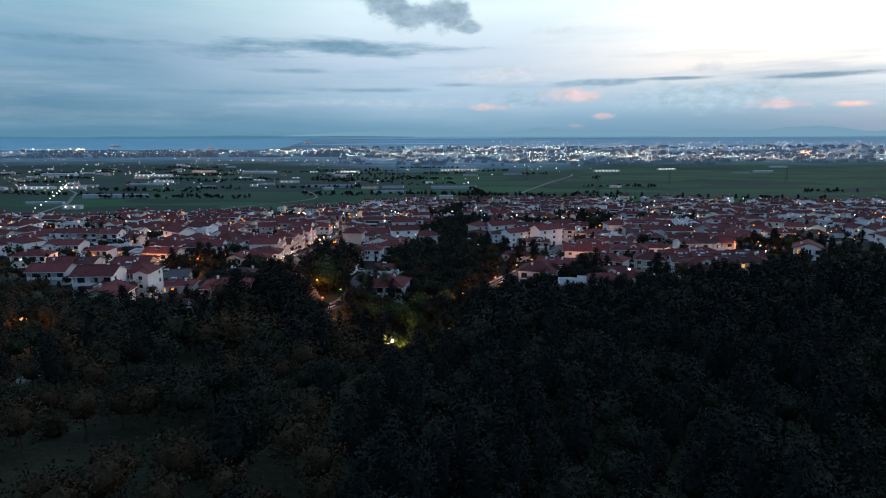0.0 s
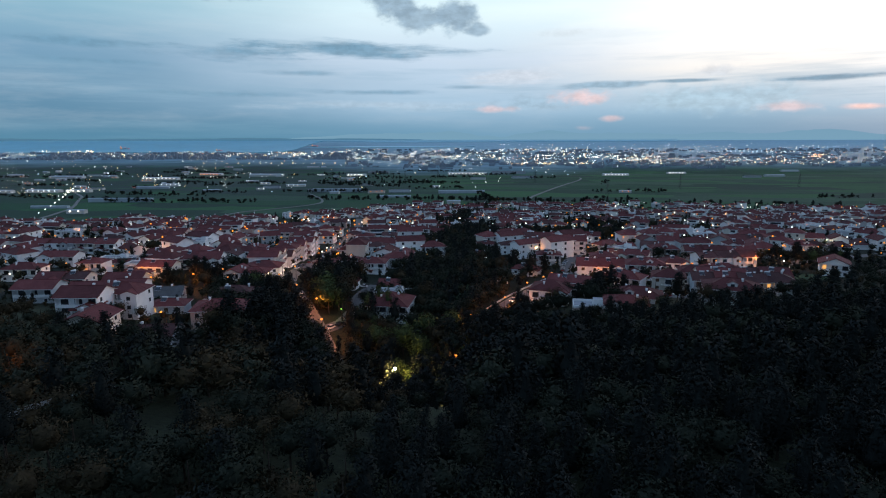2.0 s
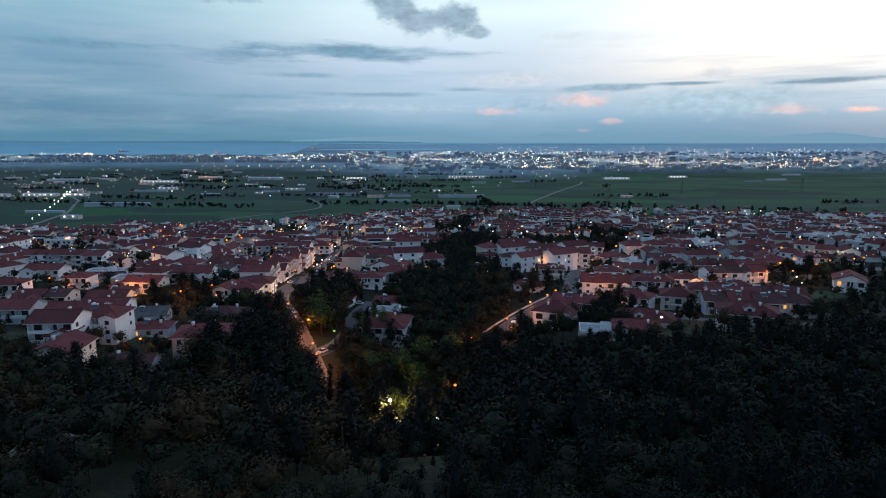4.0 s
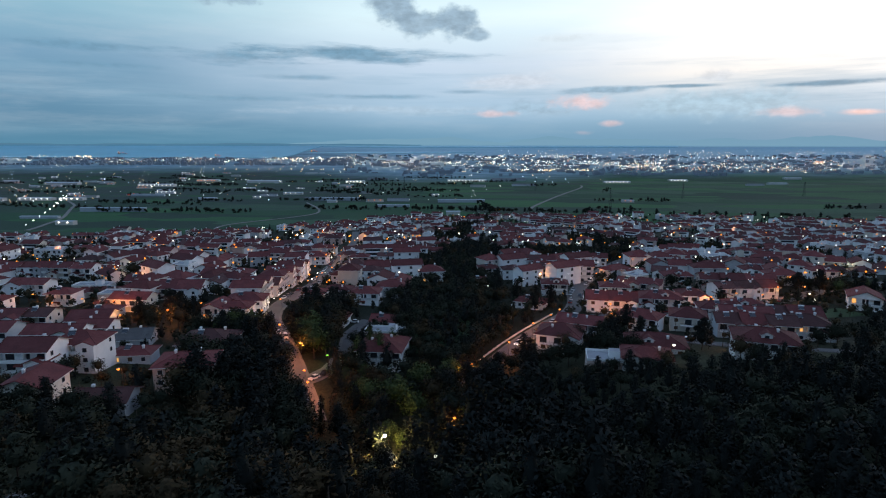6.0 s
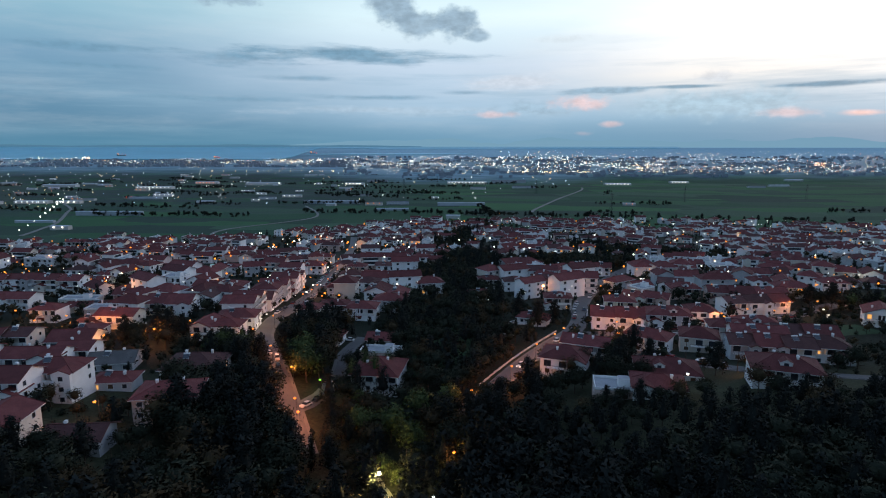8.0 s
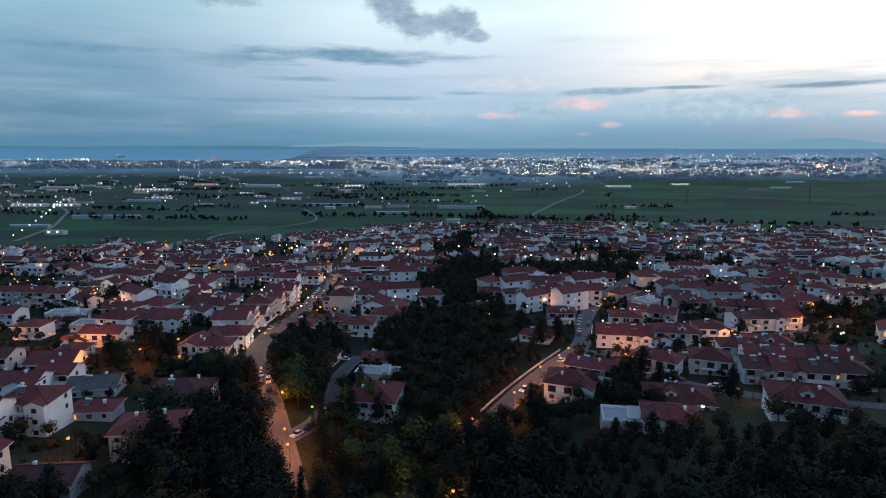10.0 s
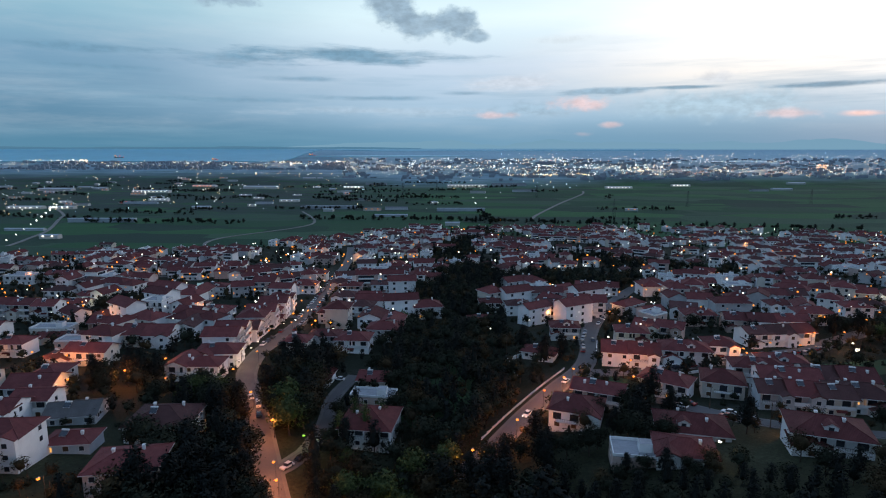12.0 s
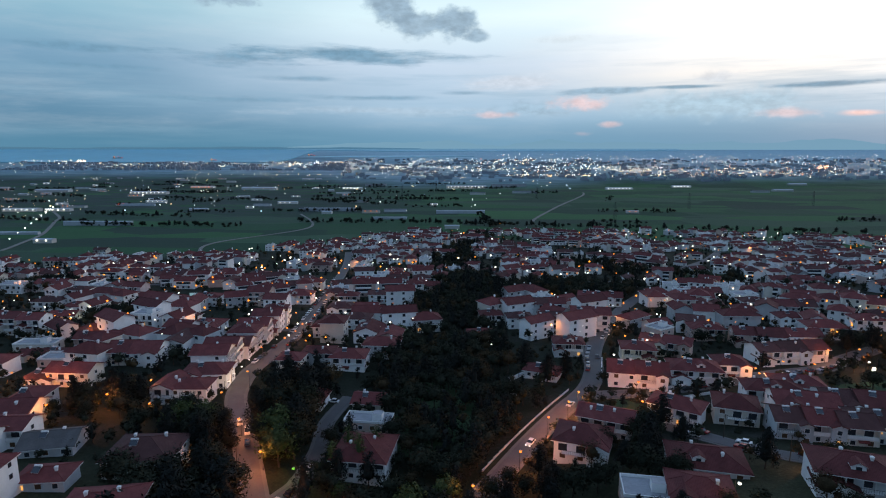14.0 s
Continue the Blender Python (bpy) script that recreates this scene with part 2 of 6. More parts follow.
def ground_material():
    """Woodland floor near the hill, yards in the town, then farmland in strips, then the far plain with distance haze
    put into its colour.
    """
    mat = bpy.data.materials.new("ground")
    mat.use_nodes = True
    k = Graph(mat.node_tree)
    shader = mat.node_tree.nodes["Principled BSDF"]
    pos = k.node("ShaderNodeVectorMath")
    pos.operation = "SCALE"
    k.put(pos.inputs[0], k.node("ShaderNodeNewGeometry").outputs["Position"])
    pos.inputs["Scale"].default_value = BIG
    pos = pos.outputs[0]
    sp = k.node("ShaderNodeSeparateXYZ")
    k.put(sp.inputs[0], pos)
    x, y, z = sp.outputs
    fine, wide = k.noise(pos, 0.9, 6.0, 0.65), k.noise(pos, 0.045, 5.0, 0.6)
    wood = k.ramp(k.math("ADD", k.math("MULTIPLY", fine, 0.5), k.math("MULTIPLY", wide, 0.5)), [(0.35, (0.018, 0.02, 0.013)), (0.55, (0.04, 0.045, 0.025)), (0.75, (0.10, 0.095, 0.06))])
    yard = k.ramp(k.math("ADD", k.math("MULTIPLY", fine, 0.35), k.math("MULTIPLY", wide, 0.65)), [(0.38, (0.012, 0.016, 0.010)), (0.52, (0.021, 0.026, 0.017)), (0.64, (0.042, 0.043, 0.040)), (0.78, (0.09, 0.088, 0.086))])
    cells = k.node("ShaderNodeTexVoronoi")
    cells.distance = "CHEBYCHEV"
    warp = k.math("MULTIPLY", k.math("SUBTRACT", k.noise(pos, 0.002, 2.0), 0.5), 0.5)
    k.put(cells.inputs["Vector"], k.vec(k.math("ADD", k.math("MULTIPLY", x, 0.0042), warp), k.math("ADD", k.math("MULTIPLY", y, 0.0085), k.math("MULTIPLY", x, 0.0007)), 0.0))
    cells.inputs["Scale"].default_value = 1.0
    tone = k.node("ShaderNodeSeparateColor")
    k.put(tone.inputs[0], cells.outputs["Color"])
    crop = k.ramp(tone.outputs[0], [(0.0, (0.020, 0.058, 0.038)), (0.3, (0.034, 0.108, 0.046)), (0.5, (0.050, 0.145, 0.054)), (0.62, (0.024, 0.054, 0.040)), (0.8, (0.062, 0.122, 0.072)), (1.0, (0.032, 0.052, 0.045))])
    furrow = k.noise(k.vec(k.math("MULTIPLY", x, 0.012), k.math("MULTIPLY", y, 0.09), 0.0), 1.0, 5.0, 0.6)
    crop = k.mix(k.math("MULTIPLY", furrow, 0.7), crop, (0.03, 0.06, 0.03))
    # far ground, made bluer and lighter to put distance haze into its colour
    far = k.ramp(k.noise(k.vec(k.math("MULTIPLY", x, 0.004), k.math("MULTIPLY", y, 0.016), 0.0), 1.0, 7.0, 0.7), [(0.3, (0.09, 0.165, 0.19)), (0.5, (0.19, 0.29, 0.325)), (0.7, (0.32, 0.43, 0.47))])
    ragged = k.math("ADD", y, k.math("MULTIPLY", k.math("SUBTRACT", k.noise(pos, 0.006, 3.0), 0.5), 260.0))
    col = k.mix(k.step(y, 255.0, 300.0), wood, yard)
    col = k.mix(k.step(k.math("ADD", k.math("MULTIPLY", k.math("ABSOLUTE", k.math("SUBTRACT", x, 80.0)), 0.5), y), 1040.0, 1090.0), col, crop)
    scrub = k.ramp(k.noise(k.vec(k.math("MULTIPLY", x, 0.006), k.math("MULTIPLY", y, 0.014), 4.0), 1.0, 6.0, 0.65), [(0.42, (0, 0, 0)), (0.52, (1, 1, 1))])
    west = k.math("MULTIPLY", k.step(x, 120.0, -420.0), k.step(y, 1000.0, 1700.0))
    col = k.mix(k.math("MULTIPLY", scrub, k.math("MULTIPLY", west, 0.9)), col, (0.045, 0.06, 0.055))
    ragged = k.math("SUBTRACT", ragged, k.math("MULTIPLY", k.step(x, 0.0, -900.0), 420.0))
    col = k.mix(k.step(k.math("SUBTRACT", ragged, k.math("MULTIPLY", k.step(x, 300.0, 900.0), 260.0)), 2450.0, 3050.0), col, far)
    # palest band below the horizon: more haze painted into the ground
    haze_pale = k.ramp(wide, [(0.35, (0.30, 0.45, 0.50)), (0.65, (0.38, 0.54, 0.59))])
    col = k.mix(k.step(ragged, 3700.0, 4550.0), col, haze_pale)
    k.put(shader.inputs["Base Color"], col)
    shader.inputs["Roughness"].default_value = 0.95
    shader.inputs["Specular IOR Level"].default_value = 0.1
    b = k.node("ShaderNodeBump")
    b.inputs["Strength"].default_value, b.inputs["Distance"].default_value = 0.6, 0.4
    k.put(b.inputs["Height"], fine)
    k.put(shader.inputs["Normal"], b.outputs[0])
    return mat


GROUND = ground_material()
ASPHALT = material("asphalt", (0.095, 0.094, 0.098), 0.75, vary=0.3, grain=2.5, patch=0.15, bump=0.2)
PAVING = material("concrete_paving", (0.13, 0.128, 0.125), 0.85, vary=0.25, grain=4, patch=0.3)
TRACK = material("pale_track", (0.19, 0.185, 0.17), 0.9, vary=0.25, grain=1.0, patch=0.05)
WHITE = material("white_render", (0.85, 0.85, 0.85), 0.85, vary=0.14, grain=5, patch=0.35, bump=0.15, per_object=0.08)
CREAM = material("cream_render", (0.66, 0.62, 0.55), 0.85, vary=0.18, grain=5, patch=0.35, bump=0.15, per_object=0.15)
GREYW = material("grey_render", (0.48, 0.49, 0.51), 0.85, vary=0.2, grain=5, patch=0.35, bump=0.15, per_object=0.2)
PINK = material("salmon_render", (0.55, 0.42, 0.37), 0.85, vary=0.18, grain=5, patch=0.35, bump=0.15, per_object=0.15)
WALLS = [WHITE] * 7 + [CREAM, CREAM, GREYW, GREYW, PINK]
TILES = roof_tiles("clay_tiles", (0.128, 0.034, 0.033))
TILES_BROWN = roof_tiles("weathered_tiles", (0.085, 0.035, 0.033))
TILES_GREY = roof_tiles("old_grey_tiles", (0.10, 0.095, 0.095))
SCREED = material("roof_screed", (0.30, 0.31, 0.33), 0.9, vary=0.3, grain=2, patch=0.3)
TRIM = material("white_trim", (0.74, 0.74, 0.74), 0.7, vary=0.1, grain=4, patch=0.5)
GLASS = material("dark_window_glass", (0.03, 0.035, 0.045), 0.12, vary=0.3, grain=1, patch=0.2, spec=0.6)
LIT = material("lit_window", (0.5, 0.35, 0.15), 0.4, emit=((1.0, 0.45, 0.11), 1.0))
WOOD = material("brown_shutter", (0.10, 0.055, 0.03), 0.7, vary=0.3, grain=8, patch=1)
IRON = material("dark_metal", (0.06, 0.06, 0.065), 0.5, 0.7, vary=0.3, grain=8, patch=1)
STEEL_GREY = material("galvanised_steel", (0.35, 0.36, 0.37), 0.45, 0.8, vary=0.2, grain=6, patch=1)
SHEET = material("pale_sheet_roof", (0.42, 0.46, 0.50), 0.6, 0.0, vary=0.2, grain=1, patch=0.06)
BARK = material("bark", (0.07, 0.052, 0.04), 0.95, vary=0.4, grain=9, patch=1.5, bump=0.6)
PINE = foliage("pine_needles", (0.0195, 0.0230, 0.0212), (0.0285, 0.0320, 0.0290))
OAK = foliage("oak_leaves", (0.026, 0.031, 0.022), (0.045, 0.049, 0.032))
BROWN = foliage("rust_leaves", (0.048, 0.037, 0.022), (0.078, 0.056, 0.028))
FRESH = foliage("spring_leaves", (0.060, 0.080, 0.032), (0.12, 0.14, 0.05))
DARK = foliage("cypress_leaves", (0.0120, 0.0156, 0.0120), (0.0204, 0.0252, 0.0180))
RUBBER = material("tyre_rubber", (0.02, 0.02, 0.02), 0.9)
SODIUM = glow("sodium_lamp", (1.0, 0.29, 0.035), 2.4)
MERCURY = glow("white_lamp", (1.0, 0.93, 0.78), 3.6)
GREEN_GLOW = glow("green_lamp", (0.35, 1.0, 0.06), 1.5)
RED_GLOW = glow("red_sign_light", (1.0, 0.10, 0.03), 1.6)
HEADLIGHT = glow("headlight", (1.0, 0.9, 0.7), 3.0)

# ---- the lie of the land ----
# heights past 2650 are bent upward to fit the camera's view
LAND_Y = [-200, 0, 100, 200, 250, 300, 400, 500, 600, 700, 800, 940, 1200, 1600, 2650, 3200, 3700, 4200, 4600, 4900]
LAND_Z = [50, 38, 32, 22, 15, 9, 4, -3, -9, -17, -25, -34, -42, -50, -66, -37, -17, 12, 49, 78]
_gy = np.arange(-300, 5001, 10.0)
_gz = np.convolve(np.pad(np.interp(_gy, LAND_Y, LAND_Z), 4, mode="edge"), np.ones(9) / 9, mode="valid")


def land(x, y):
    """Height of the ground: a slope down to the plain, with a wooded gully in the middle; the far part rises to fit
    the camera's view.
    """
    z = np.interp(y, _gy, _gz)
    z = z - (25 * np.exp(-((y - 200) / np.where(y < 200, 38, 70)) ** 2) + 4 * np.exp(-((y - 330) / 200) ** 2)) * np.exp(-((x + 10) / np.where(x > -10, 48, 65)) ** 2)
    return z + 6 * np.exp(-((x - 130) / 80) ** 2 - ((y - 190) / 90) ** 2)


class Build:
    """Collects the faces of one mesh, in several materials."""

    def __init__(self):
        self.v, self.f, self.m = [], [], []

    def face(self, pts, mat=0):
        n = len(self.v)
        self.v += [tuple(p) for p in pts]
        self.f.append(tuple(range(n, n + len(pts))))
        self.m.append(mat)

    def box(self, x0, y0, z0, x1, y1, z1, mat=0, top=None):
        n = len(self.v)
        self.v += [(x0, y0, z0), (x1, y0, z0), (x1, y1, z0), (x0, y1, z0), (x0, y0, z1), (x1, y0, z1), (x1, y1, z1), (x0, y1, z1)]
        for i, q in enumerate(((0, 3, 2, 1), (4, 5, 6, 7), (0, 1, 5, 4), (1, 2, 6, 5), (2, 3, 7, 6), (3, 0, 4, 7))):
            self.f.append(tuple(n + k for k in q))
            self.m.append(top if top is not None and i == 1 else mat)

    def bevel_box(self, x0, y0, z0, x1, y1, z1, b=0.1, mat=0):
        """A box whose upper edges are chamfered."""
        n = len(self.v)
        self.v += [(x0, y0, z0), (x1, y0, z0), (x1, y1, z0), (x0, y1, z0), (x0, y0, z1 - b), (x1, y0, z1 - b), (x1, y1, z1 - b), (x0, y1, z1 - b),
                   (x0 + b, y0 + b, z1), (x1 - b, y0 + b, z1), (x1 - b, y1 - b, z1), (x0 + b, y1 - b, z1)]
        for q in ((0, 3, 2, 1), (8, 9, 10, 11), (0, 1, 5, 4), (1, 2, 6, 5), (2, 3, 7, 6), (3, 0, 4, 7), (4, 5, 9, 8), (5, 6, 10, 9), (6, 7, 11, 10), (7, 4, 8, 11)):
            self.f.append(tuple(n + k for k in q))
            self.m.append(mat)

    def tube(self, a, b, ra, rb, sides=6, mat=0, caps=True):
        a, b = Vector(a), Vector(b)
        q = (b - a).to_track_quat("Z", "Y")
        n = len(self.v)
        for p, r in ((a, ra), (b, rb)):
            for i in range(sides):
                t = 2 * math.pi * i / sides
                self.v.append(tuple(p + q @ Vector((r * math.cos(t), r * math.sin(t), 0))))
        for i in range(sides):
            j = (i + 1) % sides
            self.f.append((n + i, n + j, n + sides + j, n + sides + i))
            self.m.append(mat)
        if caps:
            self.f += [tuple(n + i for i in reversed(range(sides))), tuple(n + sides + i for i in range(sides))]
            self.m += [mat, mat]

    def ball(self, c, r, mat=0, flat=1.0, rings=4, sides=7):
        n = len(self.v)
        for i in range(rings + 1):
            t = math.pi * i / rings
            for j in range(sides):
                p = 2 * math.pi * j / sides
                self.v.append((c[0] + r * math.sin(t) * math.cos(p), c[1] + r * math.sin(t) * math.sin(p), c[2] + r * flat * math.cos(t)))
        for i in range(rings):
            for j in range(sides):
                k = (j + 1) % sides
                self.f.append((n + i * sides + j, n + (i + 1) * sides + j, n + (i + 1) * sides + k, n + i * sides + k))
                self.m.append(mat)

    def mesh(self, name, mats):
        me = bpy.data.meshes.new(name)
        me.from_pydata(self.v, [], self.f)
        for m in mats:
            me.materials.append(m)
        if len(mats) > 1:
            me.polygons.foreach_set("material_index", self.m)
        me.update()
        return me


def part(name, build, mats, parent=None, label="", at=None):
    """Links a Build, or a mesh already made, as ONE object under a thing or a part."""
    me = build.mesh(name, mats) if isinstance(build, Build) else build
    ob = new(name, me)
    ob.parent = parent
    if at is not None:
        ob.matrix_basis = at
    if label:
        tagged(ob, label)
    return ob


def empty(name, m, label, category, group="", kind=""):
    ob = new(name)
    ob.empty_display_size = 0.5
    ob.matrix_basis = m
    return tagged(ob, label, category, group, kind)


def sheet(name, xs, ys, height, mat, keep=None):
    """A grid of ground over xs and ys."""
    nx, ny = len(xs), len(ys)
    gx, gy_ = np.meshgrid(xs, ys)
    z = height(gx, gy_)
    me = bpy.data.meshes.new(name)
    verts = np.stack([gx, gy_, z], -1).reshape(-1, 3)
    i = np.arange((ny - 1) * nx).reshape(ny - 1, nx)[:, :-1].ravel()
    faces = np.stack([i, i + 1, i + nx + 1, i + nx], -1)
    me.from_pydata(verts.tolist(), [], faces.tolist())
    me.materials.append(mat)
    me.polygons.foreach_set("use_smooth", [True] * len(faces))
    return new(name, me)


def spread(near, step, far, grow):
    out = list(np.arange(0, near, step))
    while out[-1] < far:
        step *= grow
        out.append(out[-1] + step)
    out[-1] = far
    return out


half = spread(340, 10, 4600, 1.16)
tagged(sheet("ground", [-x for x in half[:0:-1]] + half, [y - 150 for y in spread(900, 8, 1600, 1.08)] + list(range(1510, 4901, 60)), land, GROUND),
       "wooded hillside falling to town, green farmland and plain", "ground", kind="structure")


def polar(px, py):
    """A bearing in degrees and a distance ahead, as plan coordinates."""
    return py * math.tan(radians(px)), py


def strip(name, points, width, mat, label, category="road", lift=0.15, kind="structure"):
    """A road or path that follows the ground along a smoothed line of points."""
    pts = [Vector((*p, 0)) for p in points]
    line = []
    for i in range(len(pts) - 1):
        p0, p1, p2, p3 = pts[max(i - 1, 0)], pts[i], pts[i + 1], pts[min(i + 2, len(pts) - 1)]
        steps = max(2, int((p2 - p1).length / 6))
        for s in range(steps):
            t = s / steps
            line.append(0.5 * ((2 * p1) + (p2 - p0) * t + (2 * p0 - 5 * p1 + 4 * p2 - p3) * t * t + (3 * p1 - p0 - 3 * p2 + p3) * t ** 3))
    line.append(pts[-1])
    b = Build()
    rows = []
    for i, p in enumerate(line):
        way = (line[min(i + 1, len(line) - 1)] - line[max(i - 1, 0)]).normalized()
        side = Vector((-way.y, way.x, 0))
        row = []
        for k in (-0.5, -0.17, 0.17, 0.5):
            q = p + side * width * k
            row.append((q.x, q.y, float(land(q.x, q.y)) + lift))
        rows.append(row)
    for r0, r1 in zip(rows, rows[1:]):
        for k in range(3):
            b.face((r0[k], r0[k + 1], r1[k + 1], r1[k]))
        for k, s in ((0, 0), (3, 3)):
            lo0, lo1 = (*r0[k][:2], r0[k][2] - 0.6), (*r1[k][:2], r1[k][2] - 0.6)
            b.face((r0[k], r1[k], lo1, lo0) if k == 0 else (r1[k], r0[k], lo0, lo1))
    ob = new(name, b.mesh(name, [mat]))
    tagged(ob, label, category, kind=kind)
    return line


# ---- streets: each a carriageway with raised pavements beside it ----
MAIN = [(-43, 237), (-49, 251), (-57, 270), (-66, 292), (-77, 318), (-86, 340), (-90, 371), (-87, 404), (-85, 446), (-88, 520), (-93, 602), (-98, 680), (-108, 780), (-125, 900)]
BEND = [(8, 262), (21, 277), (35, 298), (52, 324), (67, 347), (76, 372), (80, 392), (92, 428), (116, 482), (150, 545), (188, 600)]
RISE = [(64, 338), (84, 339), (106, 345), (130, 353), (157, 364), (187, 373), (214, 392), (262, 420), (330, 450)]
LOWER = [(74, 316), (88, 300), (99, 286), (110, 275), (125, 266), (150, 258), (185, 250)]
SIDE = [(-52, 262), (-45, 274), (-42, 296), (-43, 318), (-38, 345)]
FARST = [(110, 628), (146, 633), (186, 644), (254, 721), (321, 806), (380, 900)]
STREETS = [(MAIN, 6.6), (BEND, 6.8), (RISE, 7.5), (LOWER, 6.5), (SIDE, 3.8), (FARST, 9.0)]
for road_points, road_width in STREETS:
    strip("pavement", road_points, road_width + 2.6, PAVING, "narrow concrete pavement along a residential street", "pavement", 0.22)
    strip("road", road_points, road_width, ASPHALT, "grey asphalt street running downhill through the houses", "road", 0.30)
HILL_TRACK = [(-91, 115), (-88, 120), (-89, 133), (-86, 143), (-82, 157)]
strip("path", HILL_TRACK, 3.5, TRACK, "pale dirt track across the wooded hill", "path", 0.2)
STREETS.append((HILL_TRACK, 3.0))
strip("path", [(-21, 233), (-15, 223), (-12, 212), (-15, 202)], 3.2, TRACK, "pale gravel path under a park lamp", "path", 0.25)
strip("road", [(-608, 912), (-644, 1009), (-688, 1121), (-800, 1330), (-851, 1425), (-991, 1613)], 6, TRACK, "lit road from the town across the fields", "road", 0.8)
strip("road", [(190, 1330), (216, 1424), (324, 1733), (479, 2137), (520, 2300)], 7, TRACK, "pale country road across green fields", "road", 1.0)
strip("road", [(-330, 905), (-345, 1010), (-250, 1230), (-330, 1500)], 5, TRACK, "pale farm track between green fields", "track", 0.8)
strip("road", [(-380, 640), (-300, 622), (-200, 615), (-95, 610)], 7, ASPHALT, "asphalt cross street between terraces", "road", 0.3)
strip("road", [(-420, 480), (-300, 470), (-180, 462), (-86, 452)], 7, ASPHALT, "asphalt cross street between terraces", "road", 0.3)


# ---- far water, its near shore and the hills beyond ----
def water_patch(name, bearings, near, far, label, mat):
    b = Build()
    n = 24
    for i in range(n):
        a0, a1 = (bearings[0] + (bearings[1] - bearings[0]) * k / n for k in (i, i + 1))
        t0, t1 = i / n, (i + 1) / n
        for j in range(6):
            quad = []
            for a, t, s in ((a0, t0, j / 6), (a1, t1, j / 6), (a1, t1, (j + 1) / 6), (a0, t0, (j + 1) / 6)):
                lo, hi = near(t), far(t)
                x, y = polar(a, lo + (hi - lo) * s)
                quad.append((x, y, float(land(x, y)) + 4.0))
            b.face(quad)
            if j == 0:
                (ax, ay, az), (bx, by, bz) = quad[0], quad[1]
                b.face(((ax, ay, az - 9), (bx, by, bz - 9), quad[1], quad[0]))
    return tagged(new(name, b.mesh(name, [mat])), label, "water", kind="structure")


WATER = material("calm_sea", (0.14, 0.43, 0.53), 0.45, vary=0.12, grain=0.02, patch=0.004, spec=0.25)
# lighter water for the narrow strips: bright sky reflection put into the base colour
INLET = material("sky_pale_water", (0.36, 0.62, 0.68), 0.45, vary=0.12, grain=0.02, patch=0.004, spec=0.25)
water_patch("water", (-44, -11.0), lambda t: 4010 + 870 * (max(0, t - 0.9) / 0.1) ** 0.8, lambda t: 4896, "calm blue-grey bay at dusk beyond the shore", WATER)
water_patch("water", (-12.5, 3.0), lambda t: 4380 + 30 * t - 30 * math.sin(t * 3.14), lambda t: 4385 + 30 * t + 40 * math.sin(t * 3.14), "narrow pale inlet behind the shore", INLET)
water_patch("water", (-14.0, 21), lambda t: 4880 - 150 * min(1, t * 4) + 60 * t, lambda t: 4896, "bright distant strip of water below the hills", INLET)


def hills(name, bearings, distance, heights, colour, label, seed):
    """A distant ridge as a glowing strip, so far off that its haze is put into the colour."""
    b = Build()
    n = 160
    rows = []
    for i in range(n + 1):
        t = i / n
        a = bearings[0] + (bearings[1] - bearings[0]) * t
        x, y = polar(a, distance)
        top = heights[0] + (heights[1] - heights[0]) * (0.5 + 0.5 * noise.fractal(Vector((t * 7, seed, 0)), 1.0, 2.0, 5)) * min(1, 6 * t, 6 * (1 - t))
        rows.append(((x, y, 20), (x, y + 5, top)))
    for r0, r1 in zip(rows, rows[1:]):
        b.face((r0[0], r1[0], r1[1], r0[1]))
    # the ridge glows in the tone of the haze, with no shading of its own
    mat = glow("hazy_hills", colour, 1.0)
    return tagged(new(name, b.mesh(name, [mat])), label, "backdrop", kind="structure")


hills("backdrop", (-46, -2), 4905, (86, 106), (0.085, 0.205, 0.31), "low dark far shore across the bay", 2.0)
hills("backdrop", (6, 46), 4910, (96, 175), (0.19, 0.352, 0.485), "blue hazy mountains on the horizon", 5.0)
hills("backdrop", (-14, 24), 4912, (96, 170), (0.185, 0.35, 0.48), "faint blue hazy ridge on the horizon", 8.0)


def lawn(x, y, w, d, yaw, mat, label):
    """A patch of mown grass that follows the ground."""
    b = Build()
    m = pose(x, y, 0, 0, 0, yaw)
    n = 8
    spot = lambda i, j: (lambda p: (p.x, p.y, float(land(p.x, p.y)) + 0.12))(m @ Vector((w * (i / n - 0.5), d * (j / n - 0.5), 0)))
    for i in range(n):
        for j in range(n):
            b.face((spot(i, j), spot(i + 1, j), spot(i + 1, j + 1), spot(i, j + 1)))
    return tagged(new("lawn", b.mesh("lawn", [mat])), label, "lawn", kind="structure")


GRASS = material("rough_grass", (0.026, 0.058, 0.022), 0.95, vary=0.4, grain=3.0, patch=0.2, bump=0.5)
lawn(80, 322, 22, 12, -46, GRASS, "bright green grass plot above the street")
lawn(198, 345, 40, 18, 12, GRASS, "dark green grass slope beside the houses")
lawn(0, 330, 34, 70, 0, GRASS, "rough grass in the wooded gully")
lawn(262, 690, 70, 40, 20, GRASS, "green open plot beside the far road")

# ---- houses ----
RNG = random.Random(7)


